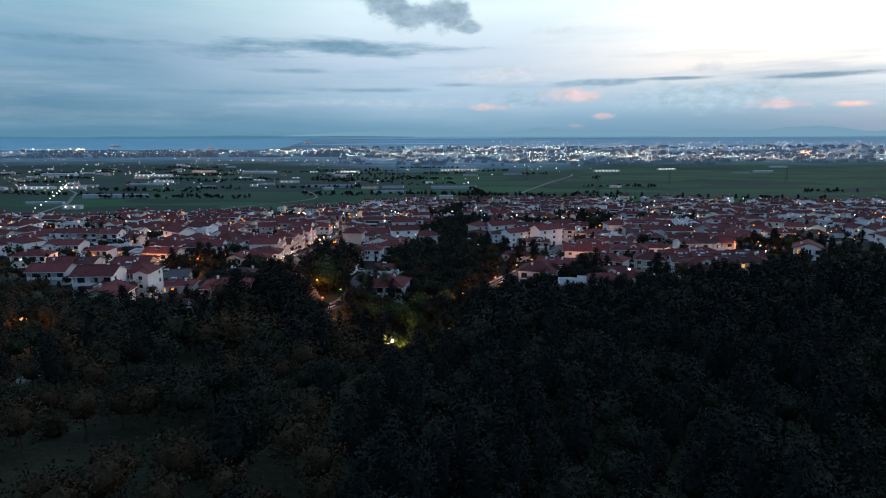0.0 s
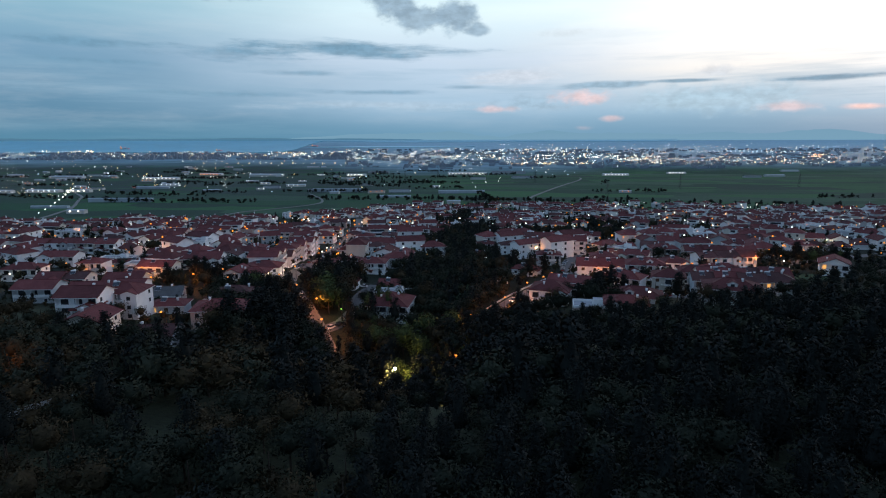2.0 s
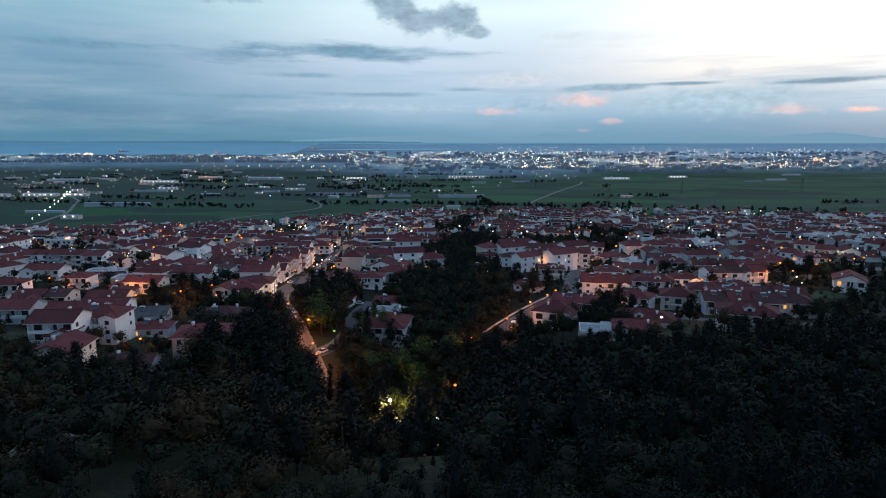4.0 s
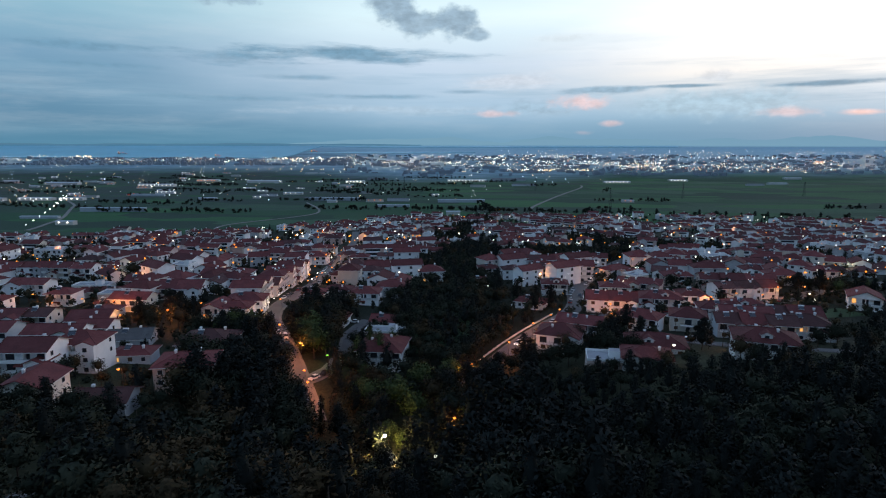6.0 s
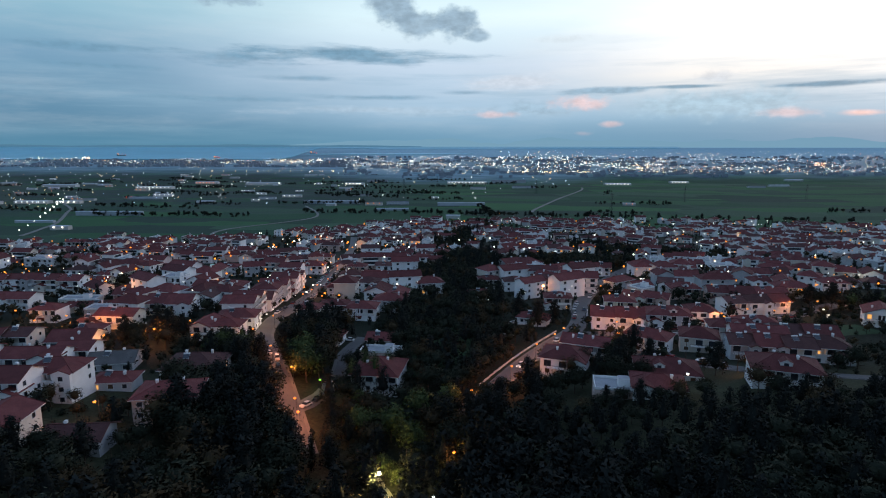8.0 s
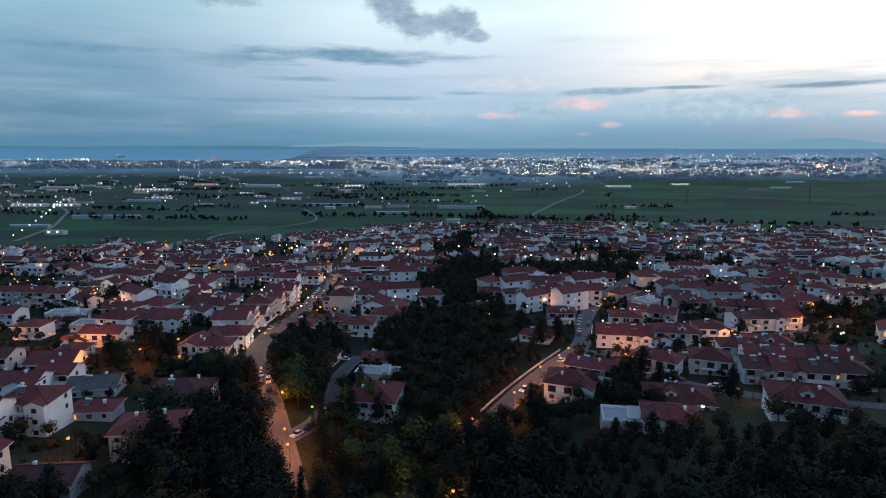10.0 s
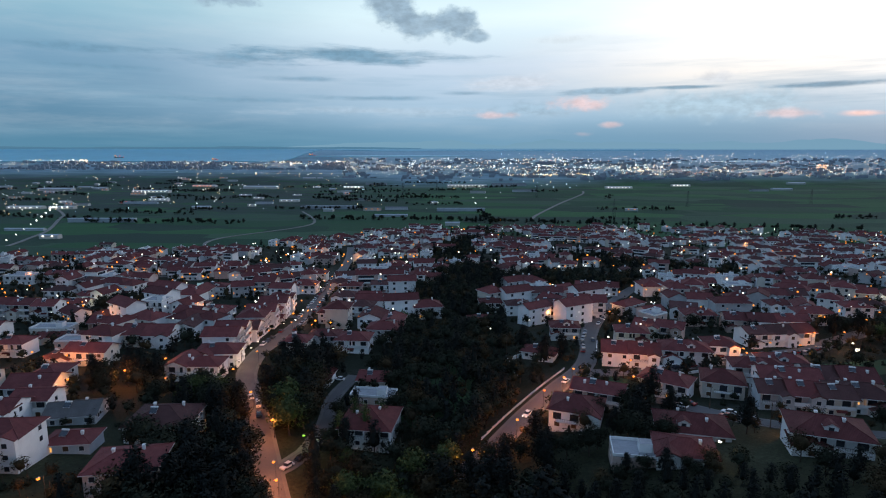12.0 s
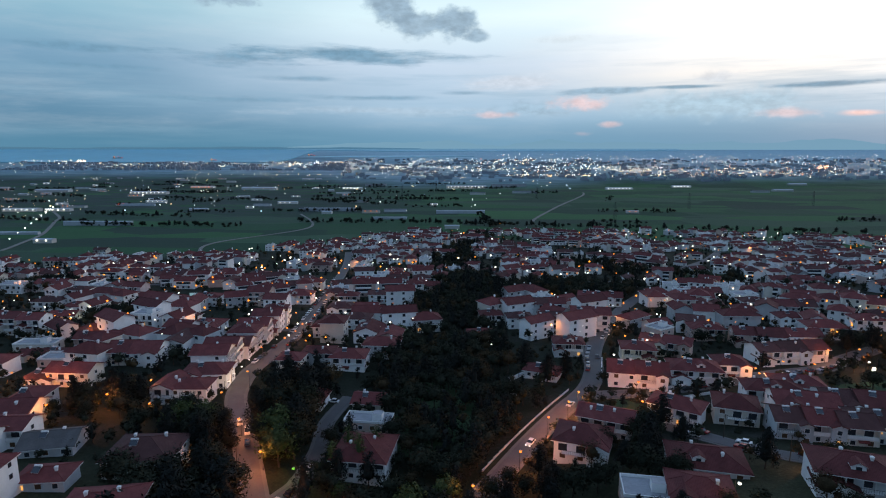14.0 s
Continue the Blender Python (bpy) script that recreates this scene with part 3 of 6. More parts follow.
def window_mesh(name, w, h, pane):
    """A moulded window frame, and the pane set back in it."""
    b = Build()
    o = 0.10
    for s, y in ((o, 0.02), (o, -0.07), (0.0, -0.07), (0.0, 0.0)):
        b.v += [(-w / 2 - s, y, -s), (w / 2 + s, y, -s), (w / 2 + s, y, h + s), (-w / 2 - s, y, h + s)]
    for k in range(3):
        for i in range(4):
            j = (i + 1) % 4
            b.f.append((4 * k + i, 4 * k + j, 4 * k + 4 + j, 4 * k + 4 + i))
            b.m.append(0)
    leaf = Build()
    leaf.box(-w / 2, -0.015, 0, w / 2, 0.02, h)
    return b.mesh(name, [TRIM]), leaf.mesh("pane", [pane])


WINDOW = window_mesh("window", 1.3, 1.3, GLASS)
WINDOW_SHUT = window_mesh("window", 1.5, 1.4, WOOD)
WINDOW_LIT = window_mesh("window", 1.2, 1.3, LIT)
BALCONY_DOOR = window_mesh("balcony_door", 2.4, 2.1, GLASS)
BALCONY_DOOR_LIT = window_mesh("balcony_door", 1.6, 2.1, LIT)


def glazed(name, pair, parent, label, at):
    """A window or glazed door with its pane."""
    ob = part(name, pair[0], None, parent, label, at)
    part("pane", pair[1], None, ob)
    return ob


def chimney_mesh():
    b = Build()
    b.box(-0.3, -0.3, -1.0, 0.3, 0.3, 1.0)
    b.box(-0.4, -0.4, 1.0, 0.4, 0.4, 1.12)
    for sx in (-0.28, 0.2):
        for sy in (-0.28, 0.2):
            b.box(sx, sy, 1.12, sx + 0.08, sy + 0.08, 1.32)
    b.bevel_box(-0.42, -0.42, 1.32, 0.42, 0.42, 1.5, 0.12)
    return b.mesh("chimney", [TRIM])


def heater_mesh():
    """A solar water heater: a tilted panel below a round tank, on a frame."""
    b = Build()
    b.face(((-1.0, -0.9, 0.25), (1.0, -0.9, 0.25), (1.0, 0.6, 1.2), (-1.0, 0.6, 1.2)), 1)
    b.face(((-1.0, 0.6, 1.12), (1.0, 0.6, 1.12), (1.0, -0.9, 0.17), (-1.0, -0.9, 0.17)), 0)
    b.tube((-1.0, 0.75, 1.35), (1.0, 0.75, 1.35), 0.28, 0.28, 8)
    for sx in (-0.8, 0.8):
        b.tube((sx, 0.75, -0.3), (sx, 0.75, 1.1), 0.04, 0.04, 4)
        b.tube((sx, -0.8, -0.3), (sx, -0.8, 0.25), 0.04, 0.04, 4)
    return b.mesh("solar_heater", [TRIM, GLASS])


def balcony_mesh(w, solid):
    """A slab, and either a rendered parapet with a coping or a rail on posts."""
    slab, b = Build(), Build()
    slab.box(-w / 2, -1.35, -0.16, w / 2, 0.0, 0.0)
    if solid:
        b.box(-w / 2, -1.35, 0, w / 2, -1.23, 0.9)
        b.box(-w / 2, -1.23, 0, -w / 2 + 0.12, 0, 0.9)
        b.box(w / 2 - 0.12, -1.23, 0, w / 2, 0, 0.9)
        b.box(-w / 2 - 0.03, -1.38, 0.9, w / 2 + 0.03, -1.2, 0.96)
    else:
        b.box(-w / 2, -1.33, 0.9, w / 2, -1.27, 0.96)
        k = max(4, int(w / 0.5))
        for i in range(k + 1):
            x = -w / 2 + 0.02 + (w - 0.06) * i / k
            b.box(x, -1.32, 0, x + 0.04, -1.28, 0.9)
        for x in (-w / 2, w / 2 - 0.05):
            b.box(x, -1.3, 0.9, x + 0.05, 0, 0.96)
            b.box(x, -1.0, 0, x + 0.05, -0.95, 0.9)
    return slab.mesh("balcony", [TRIM]), b.mesh("parapet" if solid else "railing", [TRIM if solid else IRON])


def awning_mesh(w):
    b = Build()
    b.face(((-w / 2, -1.4, -0.5), (w / 2, -1.4, -0.5), (w / 2, 0, 0.15), (-w / 2, 0, 0.15)))
    b.face(((-w / 2, 0, 0.11), (w / 2, 0, 0.11), (w / 2, -1.4, -0.54), (-w / 2, -1.4, -0.54)))
    b.box(-w / 2, -1.42, -0.75, w / 2, -1.38, -0.5)
    return b.mesh("tiled_canopy", [TILES])


def dormer_mesh():
    b = Build()
    b.box(-1.5, -1.0, -0.6, 1.5, 1.8, 1.0)
    b.face(((-1.5, -1.0, 1.0), (1.5, -1.0, 1.0), (0, -1.0, 1.8)))
    for s in (-1, 1):
        pts = [(s * 1.8, -1.3, 0.92), (s * 1.8, 2.6, 0.92), (0, 2.6, 1.9), (0, -1.3, 1.9)]
        b.face(pts if s > 0 else pts[::-1], 1)
        b.face([(x, y, z - 0.12) for x, y, z in (pts[::-1] if s > 0 else pts)], 0)
    b.box(-0.6, -1.04, -0.1, 0.6, -1.0, 0.85, 2)
    return b.mesh("dormer", [TRIM, TILES, GLASS])


DORMER = dormer_mesh()
CHIMNEY, HEATER, AWNING = chimney_mesh(), heater_mesh(), awning_mesh(3.0)
BALCONIES = {(w, s): balcony_mesh(w, s) for w in range(4, 31, 2) for s in (True, False)}


def recessed_build(w, d, h, floors, roof, rise, ridge_x=True, deep=1.6):
    """Walls whose upper storeys stand back behind deep balconies, with cheek walls between them."""
    b = walls_build(w, d, 3.0, "hip", 0)
    b.box(-w / 2, -d / 2 + deep, 2.9, w / 2, d / 2, h)
    n = max(1, round(w / 7))
    for i in range(n + 1):
        x = -w / 2 + (w - 0.25) * i / n
        b.box(x, -d / 2, 3.0, x + 0.25, -d / 2 + deep, h)
    b.box(-w / 2, -d / 2, h - 0.45, w / 2, -d / 2 + 0.2, h)
    if roof == "gab":
        g_ = walls_build(w, d, h, "gab", rise, ridge_x)
        k = len(b.v)
        b.v += g_.v[12:]
        b.f += [tuple(k + i - 12 for i in q) for q in g_.f[12:]]
        b.m += [0] * len(g_.f[12:])
    return b


def walls_build(w, d, h, roof, rise, ridge_x=True):
    """The outer walls in one piece, on a slightly wider plinth, with gables where the roof has them."""
    b = Build()
    for g_, z in ((0.06, -4.0), (0.06, 0.5), (0.0, 0.5), (0.0, h)):
        b.v += [(-w / 2 - g_, -d / 2 - g_, z), (w / 2 + g_, -d / 2 - g_, z), (w / 2 + g_, d / 2 + g_, z), (-w / 2 - g_, d / 2 + g_, z)]
    for k in range(3):
        for i in range(4):
            j = (i + 1) % 4
            b.f.append((4 * k + i, 4 * k + j, 4 * k + 4 + j, 4 * k + 4 + i))
    if roof == "gab":
        b.v += [(-w / 2, 0, h + rise), (w / 2, 0, h + rise)] if ridge_x else [(0, -d / 2, h + rise), (0, d / 2, h + rise)]
        if ridge_x:
            b.f += [(13, 14, 17), (15, 12, 16), (12, 13, 17, 16), (14, 15, 16, 17)]
        else:
            b.f += [(12, 13, 16), (14, 15, 17), (13, 14, 17, 16), (15, 12, 16, 17)]
    else:
        b.f.append((12, 13, 14, 15))
    b.m = [0] * len(b.f)
    return b


def roof_build(w, d, h, roof, rise, ridge_x=True, over=0.75, thick=0.2):
    """A roof with eaves, underside and fascia; ridge caps run along its edges."""
    b = Build()
    if roof == "flat":
        b.box(-w / 2, -d / 2, h, w / 2, d / 2, h + 0.12, 1)
        for x0, y0, x1, y1 in ((-w / 2, -d / 2, w / 2, -d / 2 + 0.22), (-w / 2, d / 2 - 0.22, w / 2, d / 2), (-w / 2, -d / 2 + 0.22, -w / 2 + 0.22, d / 2 - 0.22), (w / 2 - 0.22, -d / 2 + 0.22, w / 2, d / 2 - 0.22)):
            b.box(x0, y0, h + 0.12, x1, y1, h + 0.85, 2)
        b.box(w * 0.1, -1.6, h + 0.12, w * 0.1 + 3.2, 1.6, h + 2.4, 2, top=1)
        return b
    if not ridge_x:
        w, d = d, w
    a, c = w / 2 + over, d / 2 + over
    drop = over * rise / (d / 2)
    z0, z1 = h - drop, h + rise
    rx = a if roof == "gab" else max(a - c, 0.3)
    eave = [(-a, -c, z0), (a, -c, z0), (a, c, z0), (-a, c, z0)]
    r0, r1 = (-rx, 0, z1), (rx, 0, z1)
    up = lambda p: (p[0], p[1], p[2] + thick)
    E0, E1, E2, E3 = (up(p) for p in eave)
    R0, R1 = up(r0), up(r1)
    b.face((E0, E1, R1, R0), 0)
    b.face((E2, E3, R0, R1), 0)
    b.face((eave[0], r0, r1, eave[1]), 2)
    b.face((eave[2], r1, r0, eave[3]), 2)
    b.face((eave[0], eave[1], E1, E0), 2)
    b.face((eave[2], eave[3], E3, E2), 2)
    if roof == "gab":
        for p, q, r, P, Q, R_ in ((eave[1], eave[2], r1, E1, E2, R1), (eave[3], eave[0], r0, E3, E0, R0)):
            b.face((p, r, R_, P), 2)
            b.face((r, q, Q, R_), 2)
    else:
        b.face((E1, E2, R1), 0)
        b.face((E3, E0, R0), 0)
        b.face((eave[1], r1, eave[2]), 2)
        b.face((eave[3], r0, eave[0]), 2)
        b.face((eave[1], eave[2], E2, E1), 2)
        b.face((eave[3], eave[0], E0, E3), 2)
        for p, q in ((E0, R0), (E3, R0), (E1, R1), (E2, R1)):
            b.tube(p, q, 0.13, 0.13, 4, 0)
    b.tube(R0, R1, 0.15, 0.15, 5, 0)
    if roof == "gab":
        for p, q in ((E0, R0), (E3, R0), (E1, R1), (E2, R1)):
            b.tube(p, q, 0.16, 0.16, 4, 0)
    if not ridge_x:
        b.v = [(-y, x, z) for x, y, z in b.v]
    return b


HOUSES = []          # x, y, half size of every house that stands
WORDS = {1: "single-storey", 2: "two-storey", 3: "three-storey"}
ROOFS = {"hip": "red clay-tiled hip roof", "gab": "red tiled gable roof", "flat": "flat concrete roof and parapet"}
COLOURS = {"white_render": "white rendered", "cream_render": "cream rendered", "grey_render": "grey rendered", "salmon_render": "salmon-pink rendered"}


def house(x, y, yaw, w, d, floors, roof, wall=None, tiles=None, detail=2, along=None):
    """One house: walls, roof, a gabled wing, chimneys, windows, balconies and what is on the roof. Its front looks towards the hill."""
    HOUSES.append((x, y, max(w, d) / 2))
    w, d = w * UNIT * 1.08, d * UNIT * 1.08
    h = 3.0 * floors + 0.3
    ridge_x = w >= d if along is None else along
    rise = (d if ridge_x else w) / 2 * RNG.uniform(0.34, 0.44)
    wall = wall or RNG.choice(WALLS)
    tiles = tiles or (TILES if RNG.random() < 0.8 else TILES_BROWN)
    ground_z = float(land(x, y))
    looks = "old grey tiled gable roof" if tiles is TILES_GREY else ROOFS[roof] if tiles is TILES or roof == "flat" else ROOFS[roof].replace("red", "weathered brown").replace("clay-", "")
    top = empty("house", pose(x, y, ground_z, 0, 0, yaw), "%s %s house with %s" % (WORDS[floors], COLOURS[wall.name], looks), "house", "houses of the town")
    top.scale = (BIG, BIG, BIG)
    deep = 1.6 if floors > 1 and d > 8 and RNG.random() < 0.65 else 0.0
    part("wall", recessed_build(w, d, h, floors, roof, rise, ridge_x) if deep else walls_build(w, d, h, roof, rise, ridge_x), [wall], top)
    part("roof", roof_build(w, d, h, roof, rise, ridge_x), [tiles, SCREED, TRIM], top)
    # a wing with a gable of its own, standing forward of the front
    wing = None
    if roof != "flat" and ridge_x and w > 8.5 and RNG.random() < 0.6:
        ww, out, low = w * RNG.uniform(0.36, 0.5), RNG.uniform(1.2, 2.6), 3.0 if floors > 1 and RNG.random() < 0.35 else 0.0
        wx = RNG.choice((-1, 1)) * (w / 2 - ww / 2 - 0.02)
        wd = d / 2 + out
        wing = (wx, ww, h - low - 0.05)
        at = pose(wx, -d / 2 - out + wd / 2, 0)
        side_wall = part("wing", walls_build(ww, wd, h - low - 0.05, "gab", ww * 0.2, False), [wall], top, "", at)
        part("wing_roof", roof_build(ww, wd, h - low - 0.05, "gab", ww * 0.2, False, 0.5), [tiles, SCREED, TRIM], side_wall)
        for f in range(int((h - low) / 3.0)):
            glazed("window", RNG.choice((WINDOW, WINDOW_SHUT, WINDOW)) if RNG.random() > 0.05 else WINDOW_LIT, top, "", pose(wx, -d / 2 - out, 3.0 * f + 1.1))
    if roof != "flat":
        for i in range(1 if w < 15 else 2):
            s = RNG.choice((-1, 1)) if i == 0 else -s
            fx, fy = RNG.uniform(0.15, 0.3) * s, RNG.uniform(-0.25, 0.25)
            lean = 1 - abs(fy) * 2 if ridge_x else 1 - abs(fx) * 2
            part("chimney", CHIMNEY, None, top, at=pose(w * fx, d * fy, h + rise * lean * 0.8, 0, 0, 0))
        if roof == "hip" and ridge_x and w > 11 and RNG.random() < 0.3:
            part("dormer", DORMER, None, top, "white-fronted dormer", pose(RNG.uniform(-0.15, 0.15) * w, -d * 0.3, h + rise * 0.30))
        if RNG.random() < 0.5:
            part("solar_heater", HEATER, None, top, "white solar water heater", pose(-w * 0.12, -d * 0.16, h + rise * 0.66, 0, 0, RNG.uniform(-12, 12)))
    # the front
    cols = max(2, int(w / 3.8))
    step = w / cols
    has_balcony = bool(deep) or floors > 1 and RNG.random() < 0.75
    solid = RNG.random() < 0.6
    size = int(w / 2) * 2 if deep else int(w * RNG.choice((0.45, 0.7)) / 2) * 2
    size = min(30, max(4, size))
    bx = 0.0 if deep else RNG.uniform(-0.5, 0.5) * (w - size) * 0.9
    for f in range(floors):
        z = 3.0 * f
        back = deep if f > 0 else 0.0
        for c in range(cols):
            cx = -w / 2 + step * (c + 0.5)
            if wing and abs(cx - wing[0]) < wing[1] / 2 + 0.4 and z + 1.5 < wing[2]:
                continue
            on_balcony = has_balcony and f > 0 and abs(cx - bx) < size / 2
            shine = RNG.random() < 0.03
            me = (BALCONY_DOOR_LIT if shine else BALCONY_DOOR) if on_balcony else WINDOW_LIT if shine else RNG.choice((WINDOW, WINDOW, WINDOW_SHUT))
            glazed("balcony_door" if on_balcony else "window", me, top, "window lit from within by warm light" if shine else "", pose(cx, -d / 2 + back, z + (0.3 if on_balcony else 1.1), 0, 0, 0))
        if has_balcony and f > 0:
            slab, rail = BALCONIES[size, solid]
            part("parapet" if solid else "railing", rail, None, part("balcony", slab, None, top, "", pose(bx, -d / 2 + (0.85 if deep else 0), z + 0.12, 0, 0, 0)), "white rendered parapet" if solid else "dark metal railing")
            if RNG.random() < 0.3:
                part("tiled_canopy", AWNING, None, top, "red tiled canopy over a balcony door", pose(bx + RNG.uniform(-1, 1), -d / 2 + back * 0.4, z - 0.2, 0, 0, 0))
        # the side that shows
        side = -1 if 45 < yaw < 135 or x > 40 else 1
        for c in range(max(1, int(d / 5.5)) if detail > 1 else 0):
            if RNG.random() < 0.6:
                n = max(1, int(d / 5.5))
                cy = -d / 2 + d / n * (c + 0.5)
                glazed("window", WINDOW, top, "", pose(side * w / 2, cy, z + 1.2, 0, 0, 90 * side))
    return top


house(-290.2, 443.8, 0, 11.4, 12, 3, "gab", along=True)
house(-278.8, 445.9, 0, 11.4, 12, 3, "gab", along=True)
house(-267.2, 445.9, 0, 11.4, 12, 3, "gab", along=True)
house(-255.8, 443.8, 0, 11.4, 12, 3, "gab", along=True)
house(-239, 440, 0, 12, 12, 3, "gab")
house(-216, 408, 2, 20, 9, 1, "flat")
house(-205.5, 389.8, 2, 10.9, 8, 1, "gab", along=True)
house(-194.5, 391.1, 2, 10.9, 8, 1, "gab", along=True)
house(-188.5, 409.8, 2, 10.9, 11, 2, "gab", along=True)
house(-177.5, 411.1, 2, 10.9, 11, 2, "gab", along=True)
house(-157.0, 387.5, 4, 11.9, 16, 2, "gab", along=True)
house(-144.9, 386.2, 4, 11.9, 16, 2, "gab", along=True)
house(-186, 382, 2, 18, 10, 1, "flat")
house(-138, 405, -2, 11, 17, 2, "gab")
house(-136, 440, -3, 16, 14, 2, "hip")
house(-179, 453, -8, 13, 11, 3, "flat")
house(-253.4, 640.6, -16, 9.9, 22, 2, "gab", along=True)
house(-244.3, 635.8, -16, 9.9, 22, 2, "gab", along=True)
house(-234.4, 634.2, -16, 9.9, 22, 2, "gab", along=True)
house(-330.0, 589.3, -3, 11.9, 13, 2, "gab", along=True)
house(-318.0, 589.6, -3, 11.9, 13, 2, "gab", along=True)
house(-302, 605, -3, 16, 13, 2, "hip")
house(-283, 557, -6, 16, 11, 2, "hip")
house(-278, 513, -4, 18, 12, 2, "hip")
house(-353, 581, -6, 24, 14, 2, "flat")
house(-379.0, 655.8, 0, 11.9, 12, 2, "gab", along=True)
house(-367.0, 655.8, 0, 11.9, 12, 2, "gab", along=True)
house(-434.5, 755.3, 2, 10.9, 11, 2, "gab", along=True)
house(-423.5, 754.8, 2, 10.9, 11, 2, "gab", along=True)
house(-412.5, 756.1, 2, 10.9, 11, 2, "gab", along=True)
house(-401.5, 756.5, 2, 10.9, 11, 2, "gab", along=True)
house(-385, 767, 2, 18, 11, 2, "gab")
house(-373.5, 785.2, -2, 12.9, 11, 2, "gab", along=True)
house(-360.5, 784.8, -2, 12.9, 11, 2, "gab", along=True)
house(-445, 873, 0, 15, 11, 2, "gab")
house(-230.8, 544.7, -8, 11.9, 13, 1, "gab", along=True)
house(-219.2, 541.0, -8, 11.9, 13, 1, "gab", along=True)
house(-195, 537, -4, 14, 11, 1, "hip")
house(-170, 528, 0, 16, 11, 2, "hip")
house(-281, 749, 4, 16, 11, 2, "gab")
house(-253, 738, -4, 18, 11, 2, "hip")
house(-210, 665, 0, 14, 12, 2, "hip")
house(-430, 698, 0, 20, 12, 2, "gab")
house(-256, 511, 0, 18, 11, 1, "hip")
house(-247, 481, 3, 15, 10, 1, "gab")
house(-115, 261, 6, 13, 9, 1, "hip")
house(-92, 275, 2, 19, 16, 2, "hip")
house(-129, 286, 12, 15, 13, 1, "gab", GREYW, TILES_GREY)
house(-146, 291, 2, 12, 11, 2, "gab")
house(-157, 307, 4, 16, 13, 2, "gab")
house(-160, 321, 2, 11, 14, 2, "hip")
house(-163, 354, -4, 18, 11, 2, "gab")
house(-177, 354, -2, 14, 10, 1, "hip")
house(-102, 335, 0, 14, 11, 2, "hip")
house(-112, 336, -4, 9, 14, 2, "gab")
house(-85, 238, 8, 17, 13, 3, "hip", PINK)
house(-127, 249, 2, 15, 12, 3, "hip")
house(-135, 236, 2, 14, 12, 3, "gab")
house(-118, 210, 4, 12, 13, 2, "gab", CREAM)
house(-99, 213, 4, 14, 10, 1, "gab", GREYW, TILES_BROWN)
house(-155, 279, 2, 20, 11, 2, "gab")
house(-196.5, 311.6, 2, 10.9, 12, 2, "gab", along=True)
house(-185.5, 314.1, 2, 10.9, 12, 2, "gab", along=True)
house(-246, 397, -2, 20, 12, 2, "gab")
house(-208, 367, 0, 13, 11, 2, "hip")
house(-184, 283, 2, 16, 12, 2, "gab")
house(-235, 346, 2, 18, 12, 2, "hip")
house(-66, 443, -2, 14, 12, 2, "hip")
house(-71, 376, -6, 11, 10, 2, "hip")
house(-60, 389, -4, 14, 10, 2, "hip")
house(-44, 385, -4, 16, 13, 2, "hip")
house(-30, 408, -6, 17, 12, 2, "hip")
house(-52, 335, -8, 10, 11, 1, "gab")
house(-28, 336, -8, 11, 11, 1, "gab")
house(-26, 316, -8, 17, 8, 1, "flat")
house(-24, 289, -8, 17, 18, 2, "hip")
house(-40, 435, -6, 14, 16, 2, "gab")
house(-27, 426, -6, 12, 14, 2, "gab")
house(-50, 465, -6, 14, 12, 2, "hip")
house(-66, 495, -2, 16, 12, 2, "hip")
house(-49, 497, -4, 14, 12, 2, "gab")
house(-133, 533, -4, 15, 14, 3, "gab")
house(-113, 505, -4, 14, 13, 3, "gab")
house(-105, 538, -2, 18, 13, 2, "hip")
house(-134, 586, 0, 14, 11, 2, "hip")
house(-107, 596, 0, 16, 11, 2, "hip")
house(-145, 657, 2, 16, 11, 2, "hip")
house(-168, 644, 2, 16, 11, 2, "hip")
house(-205.4, 655.4, 4, 10.9, 12, 2, "gab", along=True)
house(-194.6, 658.3, 4, 10.9, 12, 2, "gab", along=True)
house(-68, 610, -2, 15, 11, 2, "hip")
house(-68, 536, -2, 14, 11, 2, "hip")
house(-45, 543, -2, 15, 10, 2, "gab")
house(-18, 597, 0, 14, 12, 2, "hip")
house(0, 643, -4, 13, 12, 2, "hip")
house(-25.0, 688.4, -4, 11.9, 11, 2, "gab", along=True)
house(-13.0, 688.5, -4, 11.9, 11, 2, "gab", along=True)
house(-43, 666, -4, 14, 12, 2, "hip")
house(34, 472, 4, 13, 11, 2, "hip")
house(51, 462, 4, 14, 11, 2, "hip")
house(65.9, 487.2, -4, 11.9, 12, 3, "gab", along=True)
house(78.0, 488.5, -4, 11.9, 12, 3, "gab", along=True)
house(88.4, 455.6, -8, 10.9, 14, 3, "gab", along=True)
house(99.3, 454.0, -8, 10.9, 14, 3, "gab", along=True)
house(67, 444, -4, 12, 11, 3, "gab")
house(110.5, 533.3, -14, 9.9, 12, 2, "gab", along=True)
house(119.7, 528.8, -14, 9.9, 12, 2, "gab", along=True)
house(129.7, 527.6, -14, 9.9, 12, 2, "gab", along=True)
house(26, 437, 2, 15, 11, 1, "hip")
house(69, 400, -6, 14, 11, 2, "hip")
house(53, 510, 2, 18, 13, 2, "hip")
house(104.3, 819.2, -2, 10.6, 11, 2, "gab", along=True)
house(115.0, 820.0, -2, 10.6, 11, 2, "gab", along=True)
house(125.7, 819.6, -2, 10.6, 11, 2, "gab", along=True)
house(53, 893, 2, 16, 12, 2, "hip")
house(89, 832, -2, 13, 11, 2, "gab")
house(116, 721, -18, 13, 12, 2, "gab")
house(127, 665, -18, 14, 12, 2, "hip")
house(157, 696, -18, 15, 12, 2, "hip")
